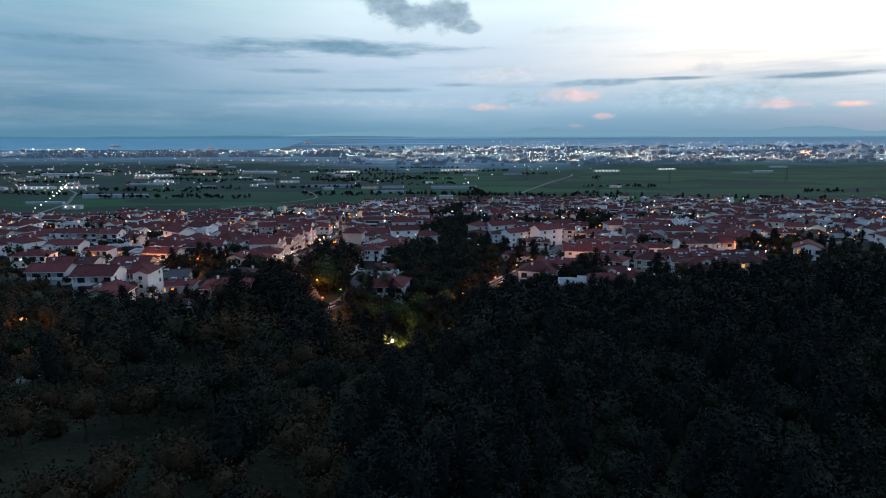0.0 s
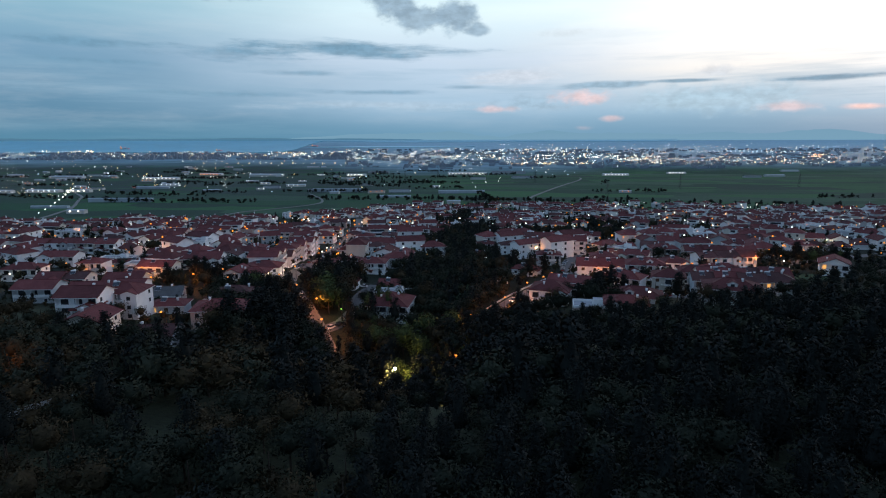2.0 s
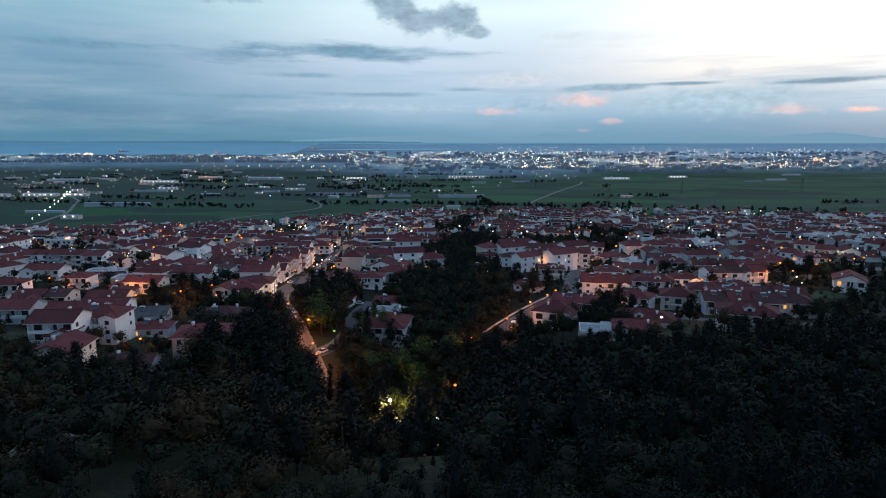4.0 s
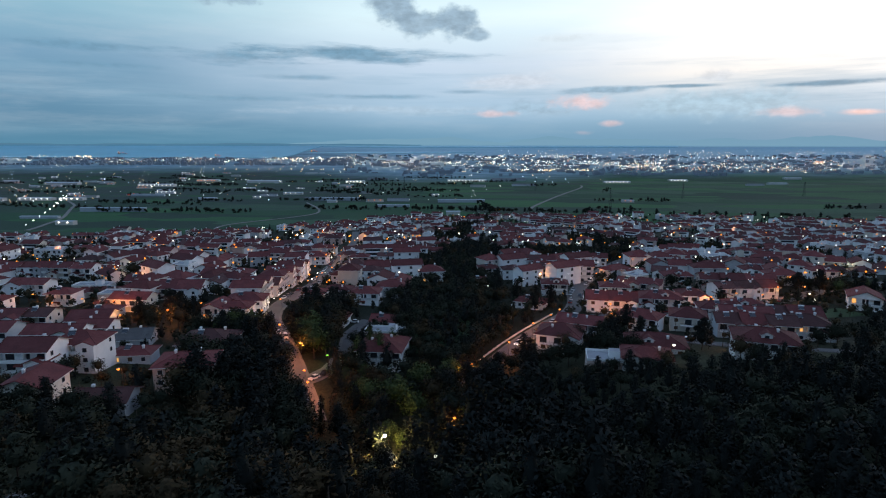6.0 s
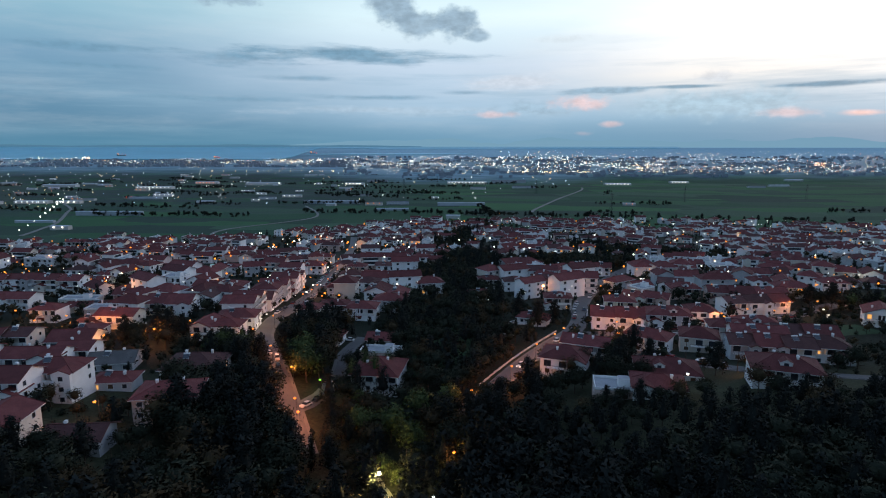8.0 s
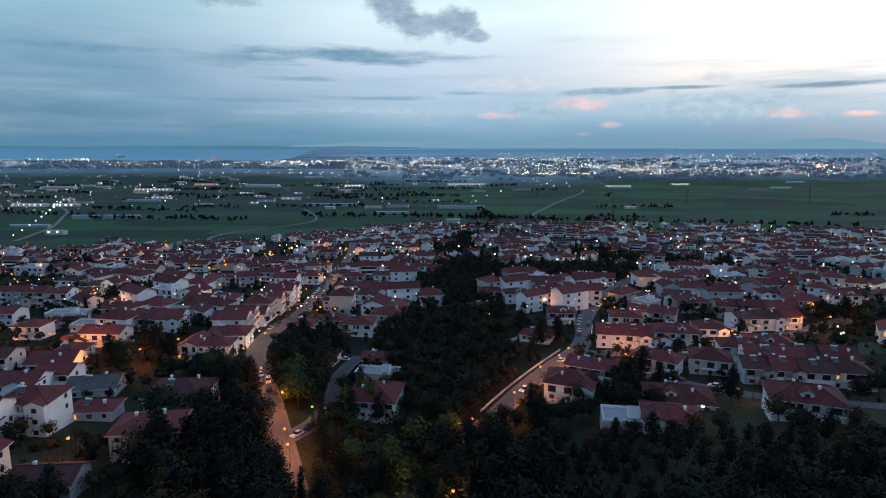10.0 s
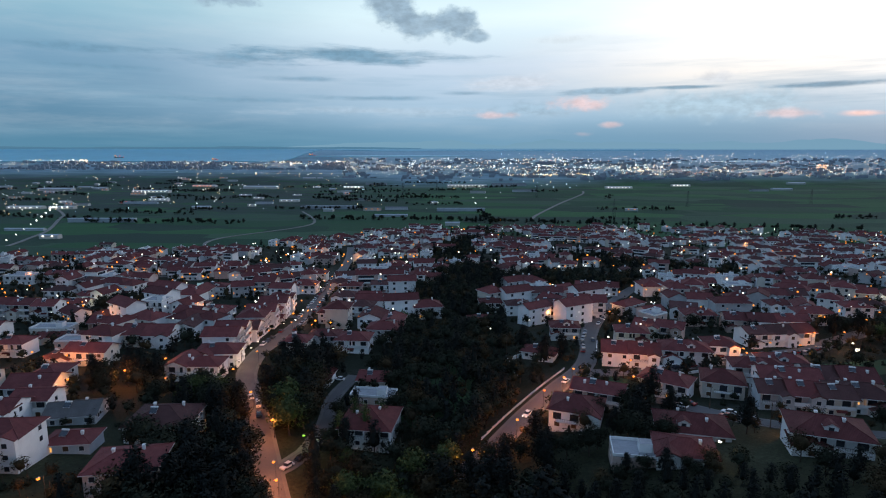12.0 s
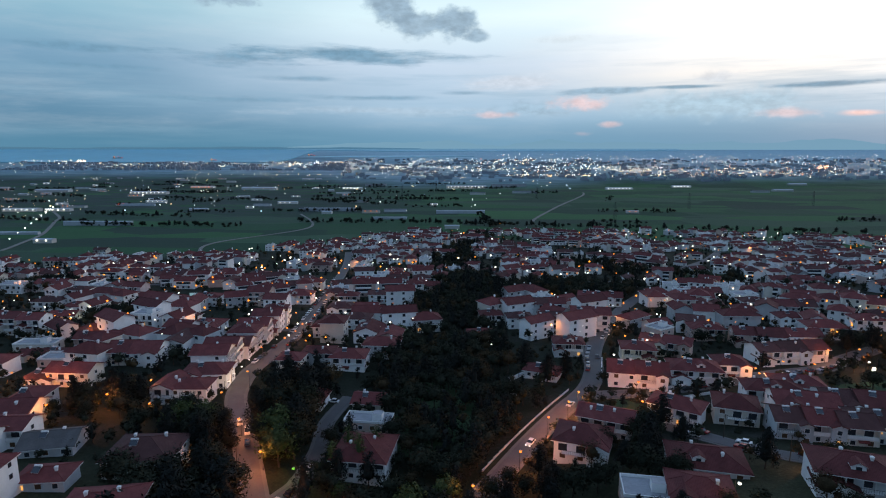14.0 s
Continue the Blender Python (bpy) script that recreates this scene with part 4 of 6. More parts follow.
house(50, 365, -22, 15, 9, 1, "hip")
house(84.4, 354.3, -14, 11.9, 14, 2, "gab", along=True)
house(96.0, 351.4, -14, 11.9, 14, 2, "gab", along=True)
house(102, 389, -10, 15, 12, 2, "hip")
house(62, 300, -24, 17, 11, 2, "gab")
house(50, 284, -20, 16, 14, 2, "hip")
house(115.8, 403.0, -30, 11.9, 11, 2, "gab", along=True)
house(126.6, 397.8, -30, 11.9, 11, 2, "gab", along=True)
house(165.1, 385.7, 6, 11.9, 13, 2, "gab", along=True)
house(177.0, 387.0, 6, 11.9, 13, 2, "gab", along=True)
house(188.8, 389.1, 6, 11.9, 13, 2, "gab", along=True)
house(117, 356, -10, 20, 13, 2, "hip")
house(137, 364, -6, 13, 12, 2, "hip")
house(137, 328, -12, 20, 11, 2, "hip")
house(151, 334, -12, 18, 12, 2, "hip")
house(113, 309, -20, 14, 13, 2, "hip")
house(91, 309, -36, 17, 11, 2, "hip")
house(140, 312, -12, 20, 14, 2, "gab")
house(124.4, 295.0, -12, 9.9, 13, 2, "gab", along=True)
house(134.0, 292.0, -12, 9.9, 13, 2, "gab", along=True)
house(143.5, 288.7, -12, 9.9, 13, 2, "gab", along=True)
house(155.1, 315.2, -12, 11.9, 15, 2, "gab", along=True)
house(166.6, 311.6, -12, 11.9, 15, 2, "gab", along=True)
house(154, 290, -14, 18, 13, 2, "hip")
house(83, 266, -14, 20, 14, 1, "hip")
house(115, 248, -20, 19, 14, 2, "hip")
house(59, 249, -10, 12, 10, 1, "flat")
house(73, 247, -14, 15, 12, 1, "hip")
house(228, 358, -30, 14, 15, 2, "gab")
house(294.2, 608.5, -6, 10.4, 13, 2, "gab", along=True)
house(304.7, 607.4, -6, 10.4, 13, 2, "gab", along=True)
house(315.2, 607.5, -6, 10.4, 13, 2, "gab", along=True)
house(325.5, 605.2, -6, 10.4, 13, 2, "gab", along=True)
house(278, 563, -6, 20, 12, 2, "gab")
house(285.5, 553.6, -6, 10.9, 13, 2, "gab", along=True)
house(296.6, 553.3, -6, 10.9, 13, 2, "gab", along=True)
house(223, 510, -2, 16, 12, 2, "hip")
house(229, 534, -2, 16, 12, 2, "flat")
house(236.6, 496.9, -8, 12.9, 14, 2, "gab", along=True)
house(249.6, 496.0, -8, 12.9, 14, 2, "gab", along=True)
house(293.7, 517.6, -14, 12.9, 13, 2, "gab", along=True)
house(306.3, 514.4, -14, 12.9, 13, 2, "gab", along=True)
house(220, 460, -4, 15, 11, 2, "hip")
house(226, 435, -8, 20, 13, 2, "hip")
house(264, 453, -6, 16, 12, 2, "hip")
house(422.5, 718.1, 14, 10.4, 12, 2, "gab", along=True)
house(432.9, 719.7, 14, 10.4, 12, 2, "gab", along=True)
house(442.9, 723.1, 14, 10.4, 12, 2, "gab", along=True)
house(453.3, 724.8, 14, 10.4, 12, 2, "gab", along=True)
house(257, 678, -4, 14, 11, 2, "hip")
house(192.7, 549.2, -2, 9.3, 12, 2, "gab", along=True)
house(202.0, 548.9, -2, 9.3, 12, 2, "gab", along=True)
house(211.3, 547.7, -2, 9.3, 12, 2, "gab", along=True)
house(155, 431, -6, 17, 12, 2, "hip")
house(171.2, 417.9, -10, 11.9, 13, 2, "gab", along=True)
house(182.7, 413.8, -10, 11.9, 13, 2, "gab", along=True)
house(154, 450, -20, 14, 12, 2, "gab")
house(198, 414, -4, 20, 12, 2, "gab")
house(-103, 354, 4, 18, 13, 2, "hip", WHITE)
house(-107, 371, 92, 13, 15, 3, "gab", WHITE, along=False)
house(-107, 385, 92, 12, 14, 3, "gab", WHITE, along=False)
house(-106, 398, 92, 13, 16, 2, "gab", WHITE, along=False)
house(-105, 412, 92, 13, 14, 3, "hip", WHITE)
house(-104, 426, 92, 12, 15, 3, "gab", WHITE, along=False)
house(-104, 439, 92, 13, 13, 2, "gab", CREAM)
house(-104, 453, 92, 13, 15, 3, "gab", WHITE, along=False)
house(-104, 468, 92, 13, 13, 3, "hip", WHITE)

# ---- the rest of the town: rows of houses along the lanes ----
def far_house(w, d, floors, roof, wall, tiles, windows):
    h = 3.0 * floors + 0.3
    ridge_x = w >= d
    rise = min(w, d) / 2 * 0.46
    top = new("house", walls_build(w, d, h, roof, rise, ridge_x).mesh("house", [wall]))
    looks = ROOFS[roof]
    tagged(top, "%s %s house with %s" % (WORDS[floors], COLOURS[wall.name], looks), "house", "houses of the town")
    part("roof", roof_build(w, d, h, roof, rise, ridge_x), [tiles, SCREED, TRIM], top)
    if windows:
        for f in range(floors):
            for cx in (-w * 0.3, w * 0.12):
                glazed("window", WINDOW if RNG.random() < 0.97 else WINDOW_LIT, top, "", pose(cx, -d / 2, 3.0 * f + 1.2))
        part("chimney", CHIMNEY, None, top, "", pose(w * 0.2, 0.6, h + rise * 0.7))
    return top


def kinds(windows):
    out = []
    for w, d, n, r in ((10, 9, 2, "hip"), (11, 9, 2, "gab"), (13, 10, 2, "hip"), (9, 11, 2, "gab"), (15, 9, 3, "gab"), (10, 10, 3, "hip"), (11, 9, 1, "hip"), (14, 10, 2, "gab"), (10, 10, 2, "flat"), (17, 9, 2, "hip")):
        out.append(far_house(w, d, n, r, RNG.choice(WALLS), TILES if RNG.random() < 0.8 else TILES_BROWN, windows))
    return out


def near_street(x, y, gap):
    for pts, width in STREETS:
        for (ax, ay), (bx, by) in zip(pts, pts[1:]):
            t = max(0, min(1, ((x - ax) * (bx - ax) + (y - ay) * (by - ay)) / ((bx - ax) ** 2 + (by - ay) ** 2)))
            if math.hypot(x - ax - t * (bx - ax), y - ay - t * (by - ay)) < width / 2 + gap:
                return True
    return False


# wooded and open ground inside the town: x, y, radius
GREENS = [(-12, 283, 34), (0, 320, 38), (2, 380, 34), (8, 430, 33), (6, 490, 29), (12, 545, 36), (45, 590, 34), (100, 590, 40), (150, 575, 32), (22, 640, 32), (18, 720, 30), (14, 800, 30), (22, 880, 28), (42, 960, 26), (65, 1060, 22), (-124, 322, 11), (205, 690, 45), (250, 650, 40), (160, 760, 40), (-126, 386, 10), (240, 395, 24), (-345, 600, 30), (-210, 480, 22), (310, 600, 22)]


def town_edge(x):
    """How far the town reaches before the fields begin."""
    return float(np.interp(x, [-900, -500, -340, -280, -230, -160, -77, 0, 50, 170, 320, 500, 714, 900], [755, 770, 830, 850, 950, 1015, 1070, 1180, 1140, 1135, 1135, 1100, 1040, 990]))


def in_green(x, y):
    return any(math.hypot(x - gx, y - gy_) < r for gx, gy_, r in GREENS)


MID = kinds(True)
used = set()
placed = 0


class Terrace(Build):
    """Houses too many to count, joined: walls, roofs and chimneys."""

    def add(self, other, m, mats):
        n = len(self.v)
        self.v += [tuple(m @ Vector(v)) for v in other.v]
        self.f += [tuple(n + i for i in q) for q in other.f]
        self.m += [mats[k] for k in other.m]


FAR_MATS = [WHITE, CREAM, GREYW, PINK, TILES, TILES_BROWN, SCREED, TRIM, GLASS]
rest = Terrace()
SIZES = ((10, 9, 2, "hip"), (11, 9, 2, "gab"), (13, 10, 2, "hip"), (9, 11, 2, "gab"), (15, 9, 3, "gab"), (10, 10, 3, "hip"), (11, 9, 1, "hip"), (14, 10, 2, "gab"), (10, 10, 2, "flat"), (17, 9, 2, "hip"))
row_y, row = 396.0, 0
while row_y < 1240:
    x = -0.78 * row_y + RNG.uniform(0, 10)
    while x < 0.80 * row_y:
        i = RNG.randrange(len(SIZES))
        w, d, floors, roof = SIZES[i]
        wide = w * BIG
        cx = x + wide / 2
        skew = 0.08 * cx * math.sin(row_y * 0.004 + 1.0) + 9 * math.sin(cx * 0.013)
        cy = row_y + skew + RNG.uniform(-6.5, 6.5)
        free = cy < town_edge(cx) and not in_green(cx, cy) and not near_street(cx, cy, 7.2) and all(math.hypot(cx - hx, cy - hy) > (wide / 2 + hr) * 0.86 for hx, hy, hr in HOUSES) and RNG.random() < 0.84
        if noise.noise(Vector((cx * 0.013, cy * 0.011, 2.0))) < (-0.03 if cx < -110 and cy > 440 else -0.13):
            free = False
        if free and not (cy < 430 and abs(cx) < 110):
            turn = math.degrees(math.atan(0.08 * math.sin(row_y * 0.004 + 1.0) + 0.117 * math.cos(cx * 0.013))) + RNG.choice((0, 0, 0, 0, 90 if w < 17 else 8, 90 if w < 14 else -8)) + 44 * noise.noise(Vector((cx * 0.006, cy * 0.006, 5.0))) + RNG.uniform(-8, 8)
            spot = pose(cx, cy, float(land(cx, cy)), 0, 0, turn) @ Matrix.Scale(BIG, 4)
            if row_y < 640 and placed < 95:
                placed += 1
                if i in used:
                    copy_thing(MID[i], spot)
                else:
                    used.add(i)
                    MID[i].matrix_basis = spot
            else:
                h, rise = 3.0 * floors + 0.3, min(w, d) / 2 * RNG.uniform(0.4, 0.52)
                rest.add(walls_build(w, d, h, roof, rise, w >= d), spot, [RNG.choice((0, 0, 0, 0, 0, 0, 1, 2, 2, 3))])
                rest.add(roof_build(w, d, h, roof, rise, w >= d), spot, [RNG.choice((4, 4, 4, 5)), 6, 7])
                if w < 20 and roof != "flat" and RNG.random() < 0.55:
                    ww, out = w * RNG.uniform(0.36, 0.5), RNG.uniform(1.5, 3.0)
                    wd = d / 2 + out
                    at = spot @ pose(RNG.choice((-1, 1)) * (w / 2 - ww / 2 - 0.02), -d / 2 - out + wd / 2, 0)
                    rest.add(walls_build(ww, wd, h - 0.05, "gab", ww * 0.22, False), at, [RNG.choice((0, 0, 1, 2))])
                    rest.add(roof_build(ww, wd, h - 0.05, "gab", ww * 0.22, False, 0.5), at, [4, 6, 7])
                extra = Build()
                for f in range(floors):
                    for k in range(int(w / 4)):
                        if RNG.random() < 0.8:
                            qx = -w / 2 + 4 * (k + 0.5)
                            extra.box(qx - 0.7, -d / 2 - 0.06, 3 * f + 0.9, qx + 0.7, -d / 2 + 0.1, 3 * f + 2.4, 1)
                    if f and RNG.random() < 0.65:
                        # wide dark glass band above the parapet stands in for a shaded balcony recess
                        extra.box(-w * 0.42, -d / 2 - 0.08, 3 * f + 0.9, w * 0.32, -d / 2 + 0.1, 3 * f + 2.5, 1)
                        extra.box(-w * 0.4, -d / 2 - 1.3, 3 * f, w * 0.3, -d / 2, 3 * f + 0.9, 0)
                extra.box(w * 0.2, 0.3, h, w * 0.2 + 0.7, 1.0, h + rise + 1.1, 0)
                rest.add(extra, spot, [7, 8])
            HOUSES.append((cx, cy, wide * 0.42))
        x += wide + RNG.choice((0.6, 1.5, 3.0, 6.0, 12.0))
    row_y += 14.0 if row % 2 == 0 else 21.0
    row += 1
for i, proto in enumerate(MID):
    if i not in used:
        for o in (*proto.children, proto):
            bpy.data.objects.remove(o)
tagged(new("town_houses", rest.mesh("town_houses", FAR_MATS)), "crowded white houses with red tiled roofs downhill", "houses", kind="stuff")

# ---- trees ----
def crown(kind, seed, size):
    """Leaves in clumps on limbs: quads set at random angles, thinner at the edges."""
    rs = np.random.RandomState(seed)
    count, clumps, leaf = size
    if kind == "pine":
        t = rs.rand(clumps)
        cz = 3.0 + 9.0 * t
        rad = (3.4 * (1 - t) ** 0.75 + 0.35) * (0.55 + 0.5 * rs.rand(clumps))
        spreadr = 0.95
    elif kind == "cypress":
        t = rs.rand(clumps)
        cz = 0.8 + 11.5 * t
        rad = 0.85 * np.sin(np.pi * np.clip(t * 0.85 + 0.15, 0, 1)) ** 0.6 * rs.rand(clumps) ** 0.5
        spreadr = 0.55
    elif kind == "poplar":
        t = rs.rand(clumps)
        cz = 3.0 + 12.0 * t
        rad = 2.0 * np.sin(np.pi * (t * 0.9 + 0.08)) ** 0.7 * rs.rand(clumps) ** 0.5
        spreadr = 0.9
    elif kind == "shrub":
        u = rs.rand(clumps)
        cz = 0.5 + 2.2 * rs.rand(clumps)
        rad = 2.3 * np.sqrt(u) * np.sqrt(np.clip(1 - (cz / 3.2) ** 2, 0.1, 1))
        spreadr = 0.8
    else:
        th = np.arccos(1 - 1.7 * rs.rand(clumps))
        rr = 3.6 * (0.6 + 0.45 * rs.rand(clumps))
        cz = 5.6 + rr * np.cos(th) * 0.85
        rad = rr * np.sin(th)
        spreadr = 1.15
    ph = rs.rand(clumps) * 2 * np.pi
    cx, cy = rad * np.cos(ph), rad * np.sin(ph)
    which = rs.randint(0, clumps, count)
    heart = np.stack([cx, cy, cz], 1)
    c = heart[which] + rs.randn(count, 3) * spreadr * 0.5
    c[:, 2] = np.maximum(c[:, 2], 0.25)
    # every leaf shades as part of its rounded clump
    up = (c - heart[which]) / spreadr + (c - np.array([0, 0, np.mean(cz) - 1.0])) / (np.std(heart, axis=0).max() + 0.5) * 0.6 + rs.randn(count, 3) * 0.25
    up /= np.linalg.norm(up, axis=1)[:, None]
    a = rs.randn(count, 3)
    a[:, 2] *= 0.6
    a /= np.linalg.norm(a, axis=1)[:, None]
    b = np.cross(a, rs.randn(count, 3))
    b /= np.linalg.norm(b, axis=1)[:, None]
    b *= np.where(np.einsum("ij,ij->i", np.cross(a, b), up) < 0, -1.0, 1.0)[:, None]
    s = leaf * (0.6 + 0.8 * rs.rand(count))[:, None]
    quads = np.stack([c - a * s, c - b * s * 0.42, c + a * s, c + b * s * 0.42], 1)
    # the dense inside of the crown: an uneven lump that the leaves cover
    rings, sides = 6, 8
    t = np.linspace(0, 1, rings + 1)
    if kind == "pine":
        low, tall, reach = 2.4, 8.8, 2.9 * np.clip(1 - t, 0, 1) ** 0.8 * np.clip(t * 8, 0, 1)
    elif kind in ("cypress", "poplar"):
        low, tall, reach = (0.8, 10.8, 0.62 * np.sin(np.pi * t) ** 0.6) if kind == "cypress" else (4.0, 9.5, 0.9 * np.sin(np.pi * t) ** 0.7)
    elif kind == "shrub":
        low, tall, reach = 0.2, 2.2, 1.9 * np.sqrt(np.clip(1 - t * t, 0, 1)) * np.clip(t * 8, 0, 1)
    else:
        low, tall, reach = 3.4, 4.2, 2.8 * np.sqrt(np.clip(1 - (2 * t - 1) ** 2, 0, 1))
    ring = np.arange(sides) * 2 * np.pi / sides
    r = reach[:, None] * rs.uniform(0.5, 0.85, (rings + 1, sides))
    grid = np.stack([r * np.cos(ring), r * np.sin(ring), np.repeat((low + tall * t)[:, None], sides, 1) + rs.uniform(-0.3, 0.3, (rings + 1, sides))], -1)
    turn = np.stack([np.cos(ring), np.sin(ring)], -1)[None].repeat(rings + 1, 0)
    rise = np.clip(-np.gradient(reach) * rings / tall, -1.5, 1.5)[:, None].repeat(sides, 1)
    face = np.concatenate([turn, rise[..., None]], -1)
    face /= np.linalg.norm(face, axis=-1)[..., None]
    nxt = np.roll(np.arange(sides), -1)
    pick = lambda q: np.stack([q[:-1], q[:-1][:, nxt], q[1:][:, nxt], q[1:]], 2).reshape(-1, 3)
    return np.concatenate([quads.reshape(-1, 3), pick(grid)]), np.concatenate([np.repeat(up, 4, axis=0), pick(face)])


def quad_mesh(name, leaves, mat):
    verts, normals = leaves
    me = bpy.data.meshes.new(name)
    n = len(verts) // 4
    me.vertices.add(len(verts))
    me.vertices.foreach_set("co", np.asarray(verts, dtype=np.float32).ravel())
    me.loops.add(n * 4)
    me.loops.foreach_set("vertex_index", np.arange(n * 4, dtype=np.int32))
    me.polygons.add(n)
    me.polygons.foreach_set("loop_start", np.arange(0, n * 4, 4, dtype=np.int32))
    me.polygons.foreach_set("use_smooth", np.ones(n, dtype=bool))
    me.materials.append(mat)
    me.update(calc_edges=True)
    me.normals_split_custom_set_from_vertices(np.asarray(normals, dtype=np.float32).tolist())
    return me


def trunk_mesh(kind, seed):
    r = random.Random(seed)
    b = Build()
    tall = {"pine": 11.0, "cypress": 11.0, "poplar": 13.0, "shrub": 1.6}.get(kind, 6.5)
    p = Vector((0, 0, -0.6))
    rad = {"shrub": 0.09, "cypress": 0.16}.get(kind, 0.24)
    for i in range(4):
        q = Vector((r.uniform(-0.25, 0.25), r.uniform(-0.25, 0.25), tall * (i + 1) / 4))
        b.tube(p, q, rad, rad * 0.72, 6, 0, False)
        if i > 0 and kind != "cypress":
            for k in range(3):
                a = r.uniform(0, 6.28)
                reach = r.uniform(1.2, 2.6) * (0.5 if kind in ("shrub", "poplar") else 1)
                b.tube(p, p + Vector((math.cos(a) * reach, math.sin(a) * reach, reach * r.uniform(0.3, 0.9))), rad * 0.5, rad * 0.12, 4, 0, False)
        p, rad = q, rad * 0.72
    return b.mesh("trunk", [BARK])


TREES = {}
LOOKS = {"pine": ("dark green pine on the wooded slope", "pine"), "oak": ("dark broad-leaved tree with a rounded crown", "tree"), "cypress": ("slender black-green columnar cypress", "cypress"),
         "poplar": ("tall sparse poplar in pale spring leaf", "poplar"), "shrub": ("low rounded evergreen shrub among the trees", "shrub"), "rust": ("brownish half-bare broad-leaved tree", "tree"), "fresh": ("fresh green broad-leaved tree", "tree")}
for kind, mat, size, variants in (("pine", PINE, (1400, 120, 0.34), 3), ("oak", OAK, (1400, 90, 0.34), 3), ("cypress", DARK, (900, 120, 0.30), 1), ("poplar", FRESH, (900, 60, 0.30), 2),
                                  ("shrub", OAK, (650, 24, 0.28), 2), ("rust", BROWN, (900, 60, 0.30), 2), ("fresh", FRESH, (1300, 60, 0.36), 1)):
    for v in range(variants):
        TREES[kind, v] = (trunk_mesh(kind, v + 3), quad_mesh("crown", crown("oak" if kind in ("rust", "fresh") else kind, 11 * v + len(kind), size), mat), variants)


def tree(kind, x, y, scale, group):
    v = RNG.randrange(TREES[kind, 0][2])
    trunk, leaves, _ = TREES[kind, v]
    top = empty("tree" if kind != "shrub" else "shrub", pose(x, y, float(land(x, y)), RNG.uniform(-3, 3), RNG.uniform(-3, 3), RNG.uniform(0, 360)), *LOOKS[kind], group)
    top.scale = (scale * RNG.uniform(0.9, 1.15), scale * RNG.uniform(0.9, 1.15), scale)
    part("trunk", trunk, None, top)
    part("crown", leaves, None, top)
    return top


def clear_of_houses(x, y, gap):
    return all(abs(x - hx) > hr + gap or abs(y - hy) > hr + gap for hx, hy, hr in HOUSES)


PLANTED = []


def room(x, y, r):
    if any((x - px) ** 2 + (y - py) ** 2 < r * r for px, py in PLANTED):
        return False
    PLANTED.append((x, y))
    return True


# single trees that stand out
tree("cypress", -39, 229, 1.15, "trees of the gully")
tree("cypress", -66, 268, 1.0, "trees along the main street")
tree("cypress", 14, 306, 0.95, "trees of the gully")
for px, py, k, s in ((-30, 290, "poplar", 0.95), (-25, 283, "poplar", 1.05), (-20, 292, "poplar", 0.9), (-34, 281, "poplar", 0.85), (-7, 262, "fresh", 1.35), (-16, 250, "fresh", 1.45), (-9, 243, "fresh", 1.4), (-2, 251, "rust", 1.4), (-22, 244, "rust", 1.25), (-27, 252, "fresh", 1.2), (4, 268, "fresh", 1.1), (-26, 262, "rust", 1.15), (-4, 283, "oak", 1.2), (-12, 227, "fresh", 0.8), (-21, 228, "fresh", 0.9), (-6, 223, "fresh", 0.6), (-26, 222, "rust", 0.7), (-17, 231, "fresh", 0.9), (9, 236, "fresh", 0.9), (-69, 238, "pine", 1.5), (-64, 233, "pine", 1.45), (-60, 228, "pine", 1.4),
                     (-124, 322, "pine", 1.35), (-131, 327, "pine", 1.3), (-128, 333, "oak", 1.3), (-136, 317, "oak", 1.2), (-120, 326, "pine", 1.1), (43, 375, "pine", 1.15), (50, 352, "pine", 1.2), (60, 362, "pine", 1.0), (81, 298, "pine", 1.15), (57, 283, "oak", 1.0), (51, 237, "oak", 0.7), (64, 236, "pine", 0.7), (48, 292, "rust", 0.95),
                     (145, 412, "oak", 1.1), (214, 396, "pine", 1.1), (221, 404, "oak", 1.2), (229, 398, "pine", 1.2), (236, 409, "pine", 1.1), (224, 414, "oak", 1.1), (243, 402, "oak", 1.2), (208, 404, "rust", 1.0), (-86, 300, "oak", 1.3), (-107, 199, "pine", 1.0), (-113, 198, "oak", 1.1), (-102, 202, "oak", 1.0), (-92, 203, "pine", 1.0), (-120, 197, "pine", 0.9), (-80, 285, "pine", 1.2), (-92, 290, "pine", 1.25), (-57, 318, "oak", 1.1), (-62, 330, "oak", 1.0), (-54, 306, "oak", 0.9), (-98, 310, "oak", 1.0), (-107, 300, "oak", 1.1)):
    if room(px, py, 2):
        tree(k, px, py, s, "trees among the houses")
# woods in the gully and along the streets: x, y from and to, how many
ZONES = [(2, 22, 240, 257, 12), (-64, -50, 222, 250, 12), (-58, -44, 212, 231, 12), (95, 200, 236, 275, 10), (180, 300, 300, 420, 12), (-36, -20, 228, 258, 18), (-104, -74, 196, 205, 4), (46, 76, 232, 241, 16), (-100, -64, 250, 316, 26), (-66, -48, 282, 350, 26), (-150, -128, 308, 330, 4), (-40, 40, 236, 300, 26), (-30, 45, 300, 420, 30), (-22, 30, 420, 500, 10), (20, 90, 236, 275, 12), (100, 190, 205, 240, 18), (-84, -60, 222, 262, 18), (60, 100, 276, 300, 6), (225, 260, 385, 415, 8)]
